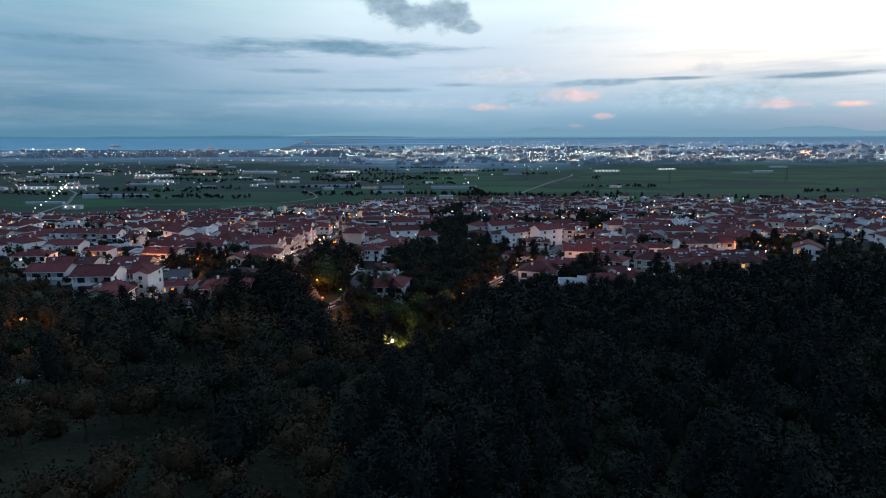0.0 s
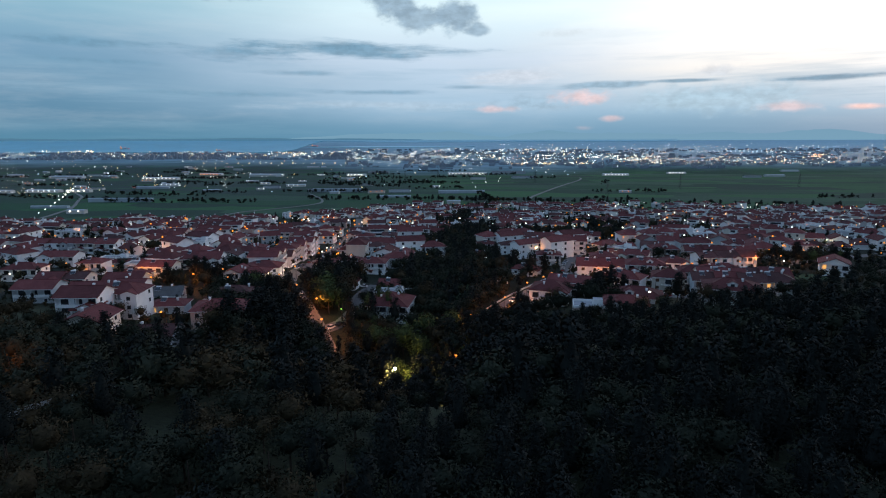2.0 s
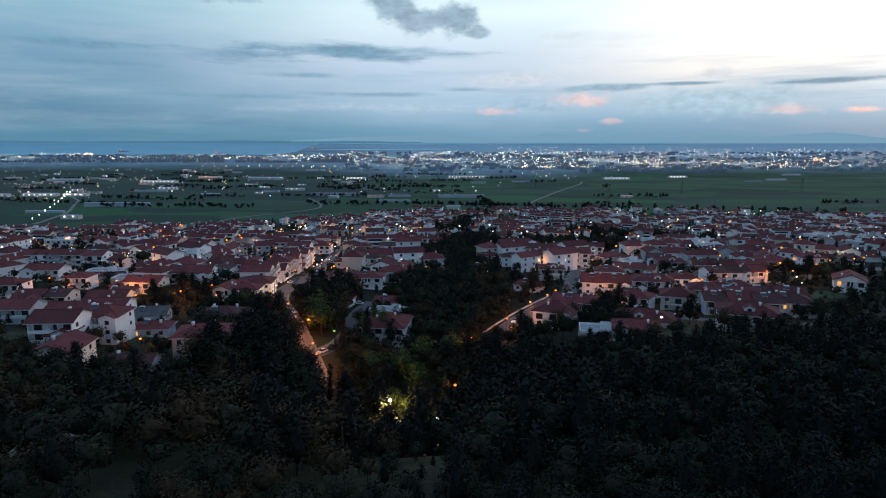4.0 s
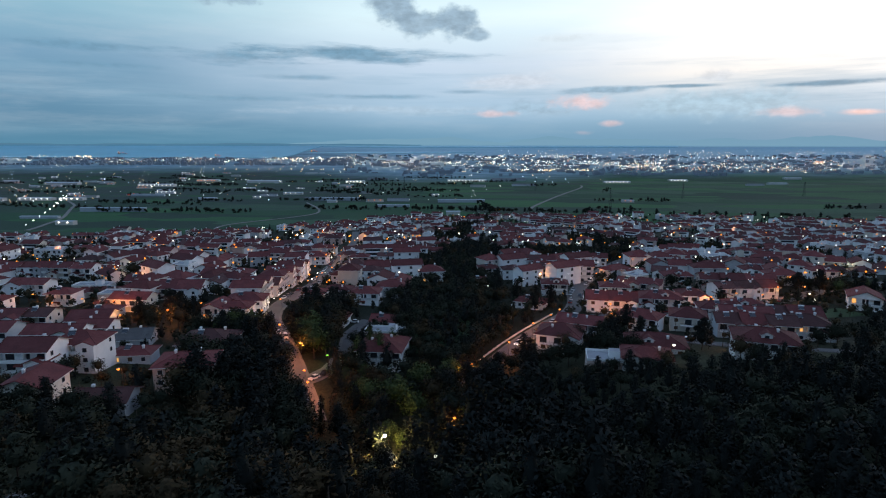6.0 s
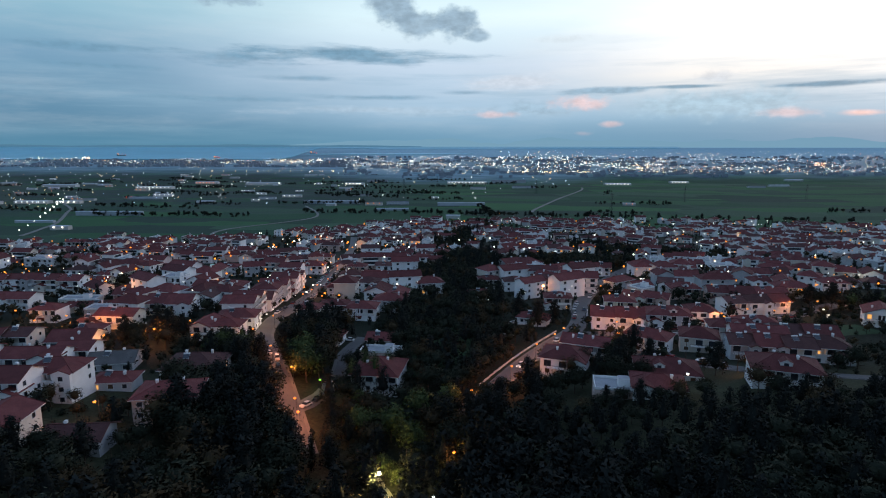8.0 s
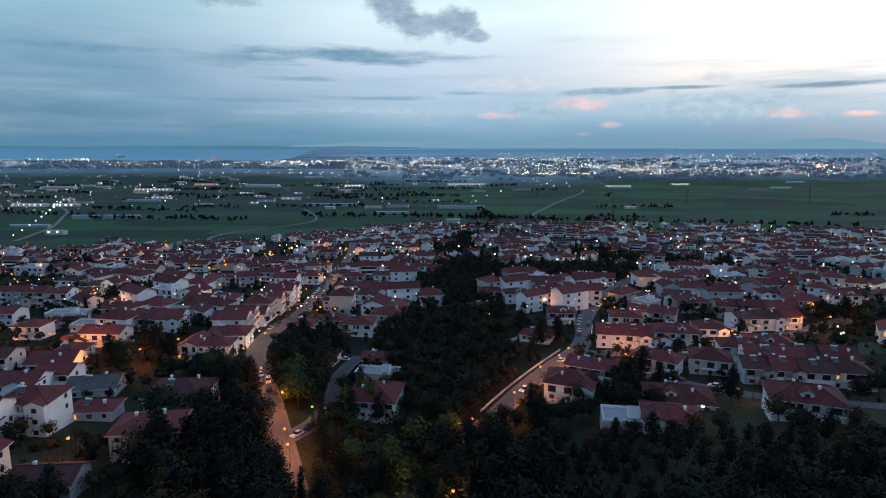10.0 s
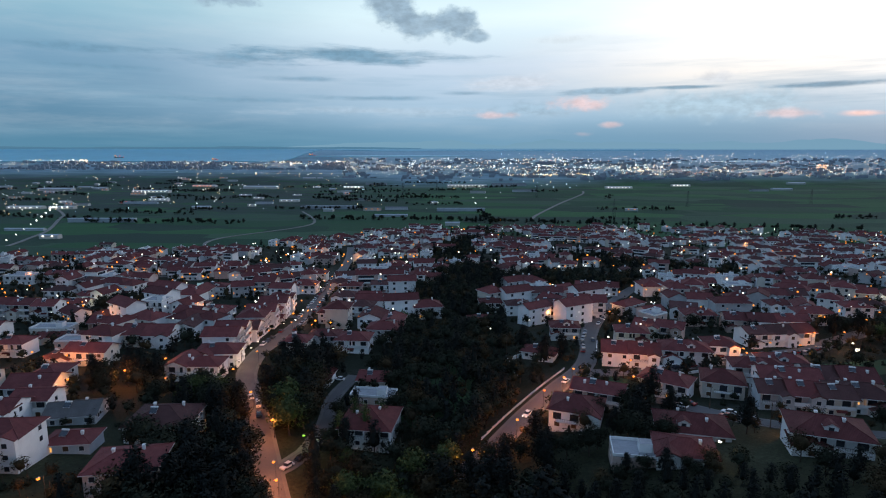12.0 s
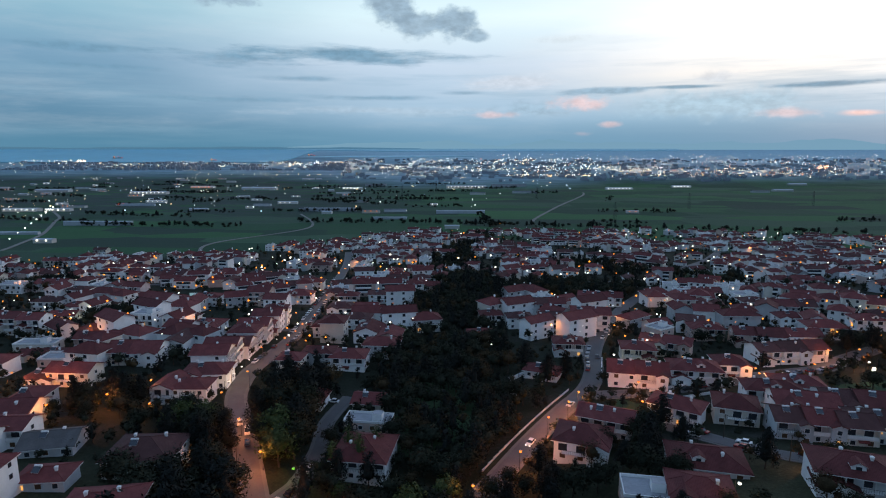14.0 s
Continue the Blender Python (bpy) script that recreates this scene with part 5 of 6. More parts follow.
for x0, x1, y0, y1, count in ZONES:
    done = 0
    for _ in range(600):
        x, y = RNG.uniform(x0, x1), RNG.uniform(y0, y1)
        if done >= count or near_street(x, y, 1.6) or not clear_of_houses(x, y, 1.0) or math.hypot(x + 14, y - 218) < 4 or not room(x, y, 4.6):
            continue
        tree(RNG.choice(("pine", "pine", "oak", "oak", "oak", "shrub", "rust") if y < 262 else ("oak", "oak", "oak", "oak", "rust", "fresh", "pine", "shrub")), x, y, RNG.uniform(1.35, 1.7) if x0 in (-66, -64, -58, -84) else RNG.uniform(1.1, 1.35) if x0 in (-100, 2) else RNG.uniform(0.8, 1.1) if x0 == -36 else RNG.uniform(0.5, 0.75) if x0 == 46 else RNG.uniform(0.75, 1.15), "trees of the wooded gully")
        done += 1


def woods(name, spots, label, sizes, mats, kinds_):
    """Many trees too thick to count, as one joined mesh for each sort of leaf."""
    proto = [crown(k, 40 + i, s) for i, (k, s) in enumerate(zip(kinds_, sizes))]
    stems = Build()
    heaps = [[] for _ in proto]
    for x, y, s, k in spots:
        a = RNG.uniform(0, 6.28)
        turn = np.array([[math.cos(a), -math.sin(a), 0], [math.sin(a), math.cos(a), 0], [0, 0, 1]]) * s
        z = float(land(x, y))
        heaps[k].append((proto[k][0] @ turn.T + np.array([x, y, z]), proto[k][1] @ (turn.T / s)))
        stems.tube((x, y, z - 0.5), (x, y, z + 6 * s), 0.25 * s, 0.08 * s, 5, 0, False)
    top = tagged(new(name, stems.mesh(name, [BARK])), label, "woods", kind="stuff")
    for heap, mat in zip(heaps, mats):
        if heap:
            ob = part("foliage", quad_mesh("foliage", [np.concatenate(q) for q in zip(*heap)], mat), None, top)
            tagged(ob, kind="stuff")


CLEAR_VIEWS = ((-17.1, 219.6, 4.0, 8.0), (-45.2, 275.0, 8.7, 2.5), (-0.6, 248.0, 8.0, 2.5), (4.8, 229.6, 7.1, 3.0), (-1.4, 212.3, 2.4, 2.5))     # gaps in the wood, fitted to the camera's first view of the lamps


def fits_gap(x, y, s):
    """Largest tree scale here that keeps the camera's first view of the lamps open."""
    for lx, ly, lz, gap in CLEAR_VIEWS:
        if y < ly - 2 and abs(x - lx * y / ly) < gap:
            s = min(s, (80 + (lz - 80) * y / ly - 1.0 - float(land(x, y))) / 13.0)
    return s


near_spots, spots = [], []
for _ in range(20000):
    if len(near_spots) + len(spots) >= 1350:
        break
    x, y = RNG.uniform(-240, 270), RNG.uniform(42, 240)
    if x > 85 and y > 226:
        continue
    if abs(x) > 0.78 * y + 40 or near_street(x, y, 3) or not clear_of_houses(x, y, 3) or math.hypot(x + 14, y - 218) < 5 or math.hypot(x +108, y - 151) < 5:
        continue
    clearing = x < -18 and y < 150 and noise.noise(Vector((x * 0.03, y * 0.04, 0))) > 0.22
    if clearing or not room(x, y, 4.9):
        continue
    k = RNG.choice((0, 0, 0, 0, 1, 1)) if x > -10 else RNG.choice((0, 1, 1, 2, 2, 3, 3))
    tall = fits_gap(x, y, RNG.uniform(1.35, 1.7) if (5 < x < 34 and 180 < y < 226) or (-60 < x < -43 and y > 195) else RNG.uniform(0.5, 0.8) if x > 34 and y > 195 or -43 < x < -36 and y > 205 else RNG.uniform(1.15, 1.5) if -72 < x < 34 and y > 140 else RNG.uniform(0.6, 0.95) if x < -72 and y > 192 else RNG.uniform(0.75, 1.15))
    if tall > 0.2:
        (near_spots if y < 125 else spots).append((x, y, tall, k))
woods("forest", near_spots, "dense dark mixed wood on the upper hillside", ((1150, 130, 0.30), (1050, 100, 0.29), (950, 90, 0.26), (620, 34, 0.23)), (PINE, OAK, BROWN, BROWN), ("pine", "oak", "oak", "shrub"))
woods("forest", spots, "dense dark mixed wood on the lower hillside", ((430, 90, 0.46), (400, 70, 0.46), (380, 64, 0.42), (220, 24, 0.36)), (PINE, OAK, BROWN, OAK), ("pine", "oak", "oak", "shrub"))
# garden trees between the houses of the town
spots = []
for _ in range(16000):
    if len(spots) >= 2600:
        break
    y = 285 + 900 * RNG.random() ** 1.15
    x = RNG.uniform(-0.8, 0.8) * y
    if y > town_edge(x) + 10 or near_street(x, y, 2) or not clear_of_houses(x, y, 0.5) or not room(x, y, 4):
        continue
    spots.append((x, y, RNG.uniform(0.4, 0.85), RNG.choice((0, 1, 1, 1, 2, 3))))
near_spots = []
for gx, gy_, r in GREENS:
    for _ in range(int(r * r / 7)):
        a, q = RNG.uniform(0, 6.28), r * math.sqrt(RNG.random())
        x, y = gx + q * math.cos(a), gy_ + q * math.sin(a)
        if not near_street(x, y, 3) and clear_of_houses(x, y, 1) and room(x, y, 3.8) and not (gx > 155 and RNG.random() < 0.6):
            (near_spots if y < 700 else spots).append((x, y, RNG.uniform(0.75, 1.2), RNG.choice((0, 1, 1, 2, 3))))
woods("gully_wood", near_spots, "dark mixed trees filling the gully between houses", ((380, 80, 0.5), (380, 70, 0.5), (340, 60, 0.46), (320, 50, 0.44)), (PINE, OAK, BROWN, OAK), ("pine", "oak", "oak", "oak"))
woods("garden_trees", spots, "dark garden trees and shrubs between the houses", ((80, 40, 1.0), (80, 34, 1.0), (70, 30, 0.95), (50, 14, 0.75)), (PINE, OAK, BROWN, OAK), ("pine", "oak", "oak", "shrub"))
# small shrubs, hedges and fruit trees in the nearer gardens
spots = []
for _ in range(5000):
    if len(spots) >= 420:
        break
    y = RNG.uniform(262, 470)
    x = RNG.uniform(-0.72, 0.72) * y
    if near_street(x, y, 1.2) or not all(abs(x - hx) > hr * 0.95 or abs(y - hy) > hr * 0.95 for hx, hy, hr in HOUSES) or not room(x, y, 2.4):
        continue
    spots.append((x, y, RNG.uniform(0.28, 0.6), RNG.choice((0, 1, 1, 2, 3, 3))))
woods("garden_shrubs", spots, "dark shrubs and small trees in house gardens", ((200, 40, 0.8), (200, 34, 0.8), (170, 30, 0.7), (140, 14, 0.55)), (PINE, OAK, BROWN, OAK), ("pine", "oak", "oak", "shrub"))
# hedgerows and copses on the farmland
spots = []
for x0, y0, x1, y1, n in ((-300, 1330, 30, 1290, 70), (40, 1270, 330, 1215, 60), (-260, 1950, 20, 1960, 40), (-420, 1560, -190, 1570, 40), (-700, 1260, -380, 1240, 60), (-830, 1500, -560, 1420, 50), (100, 1230, 90, 1500, 40), (330, 1215, 760, 1110, 60),
                          (-900, 1900, -500, 1950, 40), (-420, 2050, -120, 2300, 40), (-1100, 1450, -860, 1350, 40), (-100, 1700, 60, 1720, 24), (500, 1900, 560, 2060, 8), (300, 1300, 420, 1290, 20)):
    for i in range(n):
        t = RNG.random()
        x, y = x0 + (x1 - x0) * t + RNG.uniform(-9, 9), y0 + (y1 - y0) * t + RNG.uniform(-9, 9)
        spots.append((x, y, RNG.uniform(0.6, 1.15), RNG.choice((0, 1, 1, 3))))
for _ in range(70):
    x0, y0, n = RNG.uniform(-1900, 900), RNG.uniform(1250, 2900), RNG.randrange(9, 34)
    if x0 > 150 and RNG.random() < 0.75:
        continue
    slope, reach = RNG.uniform(-0.2, 0.2), n * RNG.uniform(2.0, 3.2)
    for i in range(n):
        t = RNG.uniform(-1, 1)
        spots.append((x0 + reach * t, y0 + reach * t * slope + RNG.uniform(-7, 7), RNG.uniform(0.6, 1.1), RNG.choice((0, 1, 1, 3))))
woods("hedgerow", spots, "dark hedgerows and copses between green fields", ((120, 36, 1.3), (120, 30, 1.3), (90, 30, 1.1), (70, 14, 1.0)), (PINE, OAK, BROWN, OAK), ("pine", "oak", "oak", "shrub"))

# ---- lamps ----
def lamp_meshes():
    pole = Build()
    pole.tube((0, 0, -0.5), (0, 0, 6.6), 0.09, 0.06, 8)
    pole.tube((0, 0, -0.5), (0, 0, 0.8), 0.14, 0.13, 8)
    pole.tube((0, 0, 6.5), (0, -1.3, 7.1), 0.05, 0.045, 6)
    head = Build()
    head.bevel_box(-0.16, -2.0, 7.02, 0.16, -1.25, 7.2, 0.06)
    bulb = Build()
    bulb.ball((0, -1.7, 6.85), 0.44, flat=0.75)
    return pole.mesh("pole", [IRON]), head.mesh("lamp_head", [STEEL_GREY]), bulb


POLE, HEAD, BULB = lamp_meshes()
BULBS = {"sodium": BULB.mesh("bulb", [SODIUM]), "white": BULB.mesh("bulb", [MERCURY]), "green": BULB.mesh("bulb", [GREEN_GLOW])}
big = Build()
big.ball((0, -1.7, 6.75), 0.5, flat=0.8)
BULBS["shop"] = BULBS["white"]
BULBS["street"], BULBS["park"] = BULBS["sodium"], big.mesh("bulb", [glow("dazzling_lamp", (1.0, 0.95, 0.8), 9.0)])
SHINES = {}
for shade, colour, power in (("sodium", (1.0, 0.33, 0.09), 1300), ("white", (1.0, 0.80, 0.42), 900), ("green", (0.4, 1.0, 0.1), 250), ("street", (1.0, 0.29, 0.085), 4000), ("park", (1.0, 0.72, 0.25), 13000), ("shop", (1.0, 0.62, 0.22), 260)):
    data = bpy.data.lights.new("lamp_light", "POINT")
    data.color, data.energy, data.shadow_soft_size = colour, power, 0.25
    SHINES[shade] = data
SAY = {"sodium": "street lamp with orange sodium light, lit", "white": "tall park lamp with bright white light, lit", "green": "small lamp with vivid green light, lit",
       "street": "street lamp with strong orange sodium light, lit", "shop": "low warm-white lamp on the shop pavement, lit", "park": "tall park lamp with dazzling white light, lit"}


def street_lamp(x, y, shade="sodium", high=1.0, turn=0):
    top = empty("street_lamp", pose(x, y, float(land(x, y)), 0, 0, turn), SAY[shade], "street lamp", "street lamps")
    top.scale = (BIG, BIG, BIG * high)
    part("pole", POLE, None, top)
    part("lamp_head", HEAD, None, top)
    part("bulb", BULBS[shade], None, top, "glowing lamp glass")
    light = new("lamp_light", SHINES[shade])
    light.parent = top
    light.location = (0, -1.7, 6.3)
    return top


street_lamp(-45.3, 277, "green", 0.75)
street_lamp(28, 279, "street")
street_lamp(51, 314, "street")
street_lamp(57, 324, "street")
street_lamp(84, 334, "street")
street_lamp(160, 362)
street_lamp(142, 352)
street_lamp(199, 361, "white")
street_lamp(209, 382, "street")
street_lamp(-166, 342, "street")
street_lamp(-185, 347, "street")
street_lamp(-129, 321, "street")
street_lamp(-213, 552, "street")
street_lamp(-234, 490)
street_lamp(-309, 526)
street_lamp(66, 436)
street_lamp(107, 460)
street_lamp(181, 541)
street_lamp(-17, 221.5, "park", 1.25)
street_lamp(-1, 255)
street_lamp(-102, 228)
street_lamp(-82, 408)
street_lamp(-80, 440)
street_lamp(-91, 470)
street_lamp(-91, 548)
street_lamp(-186, 833)
street_lamp(-146, 814)
street_lamp(-52, 676, "white")
street_lamp(187, 720)
street_lamp(150, 509)
street_lamp(104, 615)
street_lamp(113, 1234)
street_lamp(-224, 321, "white")
street_lamp(240, 410)
street_lamp(262, 430)
street_lamp(-150, 455)
street_lamp(-262, 462)
street_lamp(327, 693)
street_lamp(-108, 153)
street_lamp(-50, 257, "street")
street_lamp(-57, 281, "street")
street_lamp(-71, 302, "street")
street_lamp(-84, 352)
street_lamp(-218, 358)
street_lamp(-145, 309)
street_lamp(-108, 312)
street_lamp(-120, 338)
street_lamp(-86, 326)
street_lamp(-89, 389)
street_lamp(-83, 530)
street_lamp(78, 311)
street_lamp(112.5, 264)
street_lamp(193, 381)
street_lamp(79, 240, "shop")
street_lamp(102, 432)
street_lamp(-53, 661)
street_lamp(-200, 431)
street_lamp(-194, 337)
street_lamp(5, 231.5)
street_lamp(-1, 214, "white", 0.8)
for shop_x, shop_y in ((-93, 346), (-94, 356), (-94, 366), (-94, 377)):
    street_lamp(shop_x, shop_y, "shop", 0.55, 90)
for lamp_x, lamp_y, lamp_shade in ((-233, 487, "white"), (-89, 570, "sodium"), (172, 358, "sodium"), (221, 417, "street"), (85, 373, "white"), (-88, 709, "sodium"), (-78, 465, "sodium"), (-80, 423, "sodium"), (-324, 709, "sodium"),
                                   (-343, 577, "street"), (240, 591, "sodium"), (365, 709, "sodium"), (416, 887, "sodium"), (110, 1065, "sodium"), (166, 887, "sodium"), (-149, 958, "sodium"), (140, 345, "sodium"), (-270, 620, "sodium"), (300, 480, "white"), (-420, 640, "sodium"), (110, 400, "white")):
    street_lamp(lamp_x, lamp_y, lamp_shade)
# next two lamps are added to brighten the foot of BEND; none known there
street_lamp(12, 266)
street_lamp(41, 301, "street")
street_lamp(-47, 249, "street")


def clutter_lights(name, spots, mat, label):
    """Far lights, each a small bright body."""
    b = Build()
    for x, y, z, r in spots:
        n = len(b.v)
        b.v += [(x - r, y, z), (x + r, y, z), (x, y - r, z), (x, y + r, z), (x, y, z - r), (x, y, z + r)]
        for q in ((0, 2, 5), (2, 1, 5), (1, 3, 5), (3, 0, 5), (2, 0, 4), (1, 2, 4), (3, 1, 4), (0, 3, 4)):
            b.f.append(tuple(n + k for k in q))
            b.m.append(0)
    return tagged(new(name, b.mesh(name, [mat])), label, "lights", kind="stuff")


def town_spots(n, r0, r1):
    out = []
    while len(out) < n:
        y = 400 + 780 * RNG.random()
        x = RNG.uniform(-0.78, 0.78) * y
        if y < town_edge(x) and not in_green(x, y):
            out.append((x, y, float(land(x, y)) + RNG.uniform(5.5, 9.5), RNG.uniform(r0, r1) * min(1.25, y / 560)))
    return out


clutter_lights("town_lights", town_spots(520, 0.4, 1.0), SODIUM, "small orange lamps among the houses")
clutter_lights("town_lights", town_spots(380, 0.35, 0.95), MERCURY, "small white lamps among the houses")
FARLIGHT = [glow("far_white", (1.0, 0.92, 0.74), 7.5), glow("far_amber", (1.0, 0.60, 0.26), 6.0), glow("far_blue", (0.72, 0.90, 1.0), 5.5), glow("far_orange", (1.0, 0.36, 0.16), 4.2)]
heaps = [[], [], [], []]


def far_cluster(n, a0, a1, d0, d1, r0, r1, weights, clump=0.0):
    for _ in range(n):
        a, d = RNG.uniform(a0, a1), RNG.uniform(d0, d1)
        if clump and noise.noise(Vector((a * 0.35, d * 0.006, clump))) < -0.22 + 0.2 * RNG.random():
            continue
        x, y = polar(a, d)
        k = RNG.choices(range(4), weights)[0]
        heaps[k].append((x, y, float(land(x, y)) + RNG.uniform(4, 12), 0.9 * (r0 * 0.6 + (r1 * 1.15 - r0 * 0.6) * RNG.random() ** 2.6)))


far_cluster(2300, -9, 20, 3330, 4230, 0.90, 2.4, (6, 3, 3, 0.6), 1.0)
far_cluster(620, -9, 20, 3000, 3600, 0.90, 2.2, (6, 4, 3, 0.6), 1.5)
far_cluster(1300, -38, -9, 3560, 3985, 0.84, 2.2, (5, 3, 2, 0.8), 2.0)
far_cluster(1700, 18, 39, 3000, 4400, 0.84, 2.1, (4, 4, 3, 3), 3.0)
far_cluster(600, 16, 39, 3050, 3500, 0.95, 2.2, (4, 4, 2, 3), 0.0)
far_cluster(450, 5, 39, 4150, 4560, 0.76, 1.8, (5, 3, 4, 1), 4.0)
far_cluster(330, -38, -6, 2250, 3500, 0.67, 1.8, (5, 4, 2, 0.6), 5.0)
far_cluster(90, -6, 20, 2500, 3250, 0.78, 1.9, (5, 4, 2, 0.4), 6.0)
far_cluster(110, -38, -30, 1350, 2200, 0.45, 1.1, (5, 4, 2, 1), 0.0)
far_cluster(50, -16, -9, 3840, 3990, 1.46, 3.0, (6, 3, 2, 0), 0.0)
far_cluster(200, -38, -14, 1500, 3000, 0.52, 1.5, (6, 4, 2, 0.5), 8.0)
far_cluster(70, -14, 6, 1500, 2900, 0.68, 1.5, (5, 4, 1, 0.2), 9.0)
for a in (-33.8, -33.1, -32.1, -31.2, -30.6, -30.1):            # quay floodlights
    far_cluster(7, a - 0.3, a + 0.3, 3990, 4090, 1.9, 3.6, (6, 4, 1, 0))
far_cluster(22, -30.5, -29.9, 3990, 4110, 1.7, 3.2, (3, 5, 1, 2))
far_cluster(152, 6.0, 14.0, 3050, 3100, 0.90, 2.18, (3, 6, 1, 0))
far_cluster(165, 31.2, 31.9, 3420, 3700, 0.90, 2.27, (1, 2, 0, 7))
for i in range(14):                                               # a lit road along the coast
    heaps[1].append((*polar(-21.5 + i * 0.95, 3120), float(land(0, 3120)) + 8, 2.2))
for i in range(26):                                               # a lit road on the plain
    heaps[2].append((*polar(22.0 + i * 0.33, 3950), float(land(0, 3950)) + 8, 2.3))
for i in range(10):
    t = i / 9
    heaps[0].append((-608 - 370 * t, 912 + 690 * t, float(land(-700, 912 + 690 * t)) + 9, 0.9 + 0.9 * t))
for heap, mat, word in zip(heaps, FARLIGHT, ("white", "amber", "bluish", "orange")):
    clutter_lights("city_lights", heap, mat, "countless %s lights of the distant city" % word)

# ---- far city blocks, sheds and greenhouses ----
PALE = material("far_walls", (0.26, 0.30, 0.34), 0.9, vary=0.35, grain=0.05, patch=0.01)
DIM = material("far_roofs", (0.12, 0.135, 0.15), 0.9, vary=0.35, grain=0.05, patch=0.01)
b = Build()
for _ in range(2600):
    a = RNG.uniform(-38, 39)
    d = RNG.uniform(2850, 4200) if a > -9 else RNG.uniform(3450, 3970)
    if noise.noise(Vector((a * 0.25, d * 0.004, 7))) < -0.12:
        continue
    x, y = polar(a, d)
    z, w, q, h = float(land(x, y)), RNG.uniform(8, 34), RNG.uniform(8, 20), RNG.uniform(4, 15)
    b.box(x - w / 2, y - q / 2, z - 3, x + w / 2, y + q / 2, z + h, 0, top=1)
tagged(new("far_city", b.mesh("far_city", [PALE, DIM])), "low pale buildings of the distant coastal city", "city", kind="stuff")


def shed(x, y, w, d, h, yaw, wall, roof, label, lights=None, category="warehouse"):
    """A long low industrial building with a shallow roof, doors and a row of bays."""
    top = empty("warehouse" if category == "warehouse" else "greenhouse", pose(x, y, float(land(x, y)), 0, 0, yaw), label, category)
    b = Build()
    b.box(-w / 2, -d / 2, -4, w / 2, d / 2, h)
    for i in range(int(w / 9)):
        px = -w / 2 + 9 * (i + 0.5)
        b.box(px - 0.25, -d / 2 - 0.3, -1, px + 0.25, -d / 2, h)
    part("wall", b, [wall], top)
    r = Build()
    for s in (-1, 1):
        pts = [(-w / 2 - 0.6, s * (d / 2 + 0.6), h), (w / 2 + 0.6, s * (d / 2 + 0.6), h), (w / 2 + 0.6, 0, h + d * 0.09), (-w / 2 - 0.6, 0, h + d * 0.09)]
        r.face(pts if s < 0 else pts[::-1])
        r.face([(p[0], p[1], p[2] - 0.3) for p in (pts[::-1] if s < 0 else pts)])
        r.face([(s * (w / 2 + 0.55), -d / 2 - 0.6, h), (s * (w / 2 + 0.55), d / 2 + 0.6, h), (s * (w / 2 + 0.55), 0, h + d * 0.09)])
    part("roof", r, [roof], top)
    if lights:
        for i in range(max(2, int(w / 14))):
            lamp = Build()
            lamp.ball((-w / 2 + 7 + 14 * i, -d / 2 - 1.2, h * 0.8), lights[1], 0)
            part("wall_lamp", lamp, [lights[0]], top, "bright floodlight")
    return top


PALE_WALL = material("pale_cladding", (0.5, 0.5, 0.48), 0.8, vary=0.15, grain=0.5, patch=0.05)
shed(102, 2583, 164, 30, 9.9, 0, PALE_WALL, SHEET, "long lit warehouse with a row of floodlit bays", (MERCURY, 1.6))
shed(-1036, 2225, 129, 30, 7.7, 0, PALE_WALL, SHEET, "broad pale lit store across the fields", (MERCURY, 1.6))
shed(-363, 2543, 79, 24, 6.0, 0, PALE_WALL, SHEET, "lit pale factory building in the fields", (MERCURY, 2.4))
shed(-288, 2721, 89, 27, 6.0, 0, GREYW, DIM, "grey shed in the fields")
shed(-275, 1581, 129, 9, 7.7, 0, SHEET, SHEET, "long glazed greenhouse row in a green field", category="greenhouse")
shed(-674, 1267, 133, 9, 8.0, 0, SHEET, SHEET, "long white-roofed greenhouse beside the fields", category="greenhouse")
shed(-727, 1121, 68, 9, 4.1, 0, SHEET, SHEET, "long white-roofed greenhouse beside the fields", category="greenhouse")
shed(46, 1519, 115, 9, 6.9, 0, SHEET, SHEET, "long glazed greenhouse row in a green field", category="greenhouse")
shed(-112, 1564, 55, 17, 6.0, 0, GREYW, DIM, "low farm shed beside dark trees")
shed(-489, 1734, 46, 14, 6.0, 0, GREYW, DIM, "farm building among trees in the fields")
shed(-439, 1809, 55, 16, 6.0, 0, PALE_WALL, SHEET, "white farm house and shed in the fields", (MERCURY, 1.0))
shed(303, 2289, 87, 26, 6.0, 0, GREYW, DIM, "wide grey warehouse on the plain")
shed(288, 2679, 146, 30, 8.8, 0, GREYW, DIM, "wide grey warehouse on the plain")
shed(710, 2501, 104, 30, 6.3, 0, PALE_WALL, SHEET, "pale warehouse on the plain", (MERCURY, 1.6))
shed(1019, 2653, 77, 23, 6.0, 0, PALE_WALL, SHEET, "pale lit depot on the plain", (MERCURY, 2.0))
shed(1181, 2319, 63, 19, 6.0, 0, GREYW, DIM, "grey shed beyond the wide field")
shed(1304, 2389, 74, 22, 6.0, 0, PALE_WALL, SHEET, "pale shed beyond the wide field")
shed(1563, 2739, 75, 22, 6.0, 0, PALE_WALL, SHEET, "pale shed beyond the wide field")
shed(-1041, 1581, 84, 25, 6.0, 0, PALE_WALL, SHEET, "cluster of pale lit roadside sheds", (MERCURY, 1.4))
shed(-950, 1581, 62, 18, 6.0, 0, PALE_WALL, SHEET, "brightly lit roadside station in the fields", (MERCURY, 1.8))
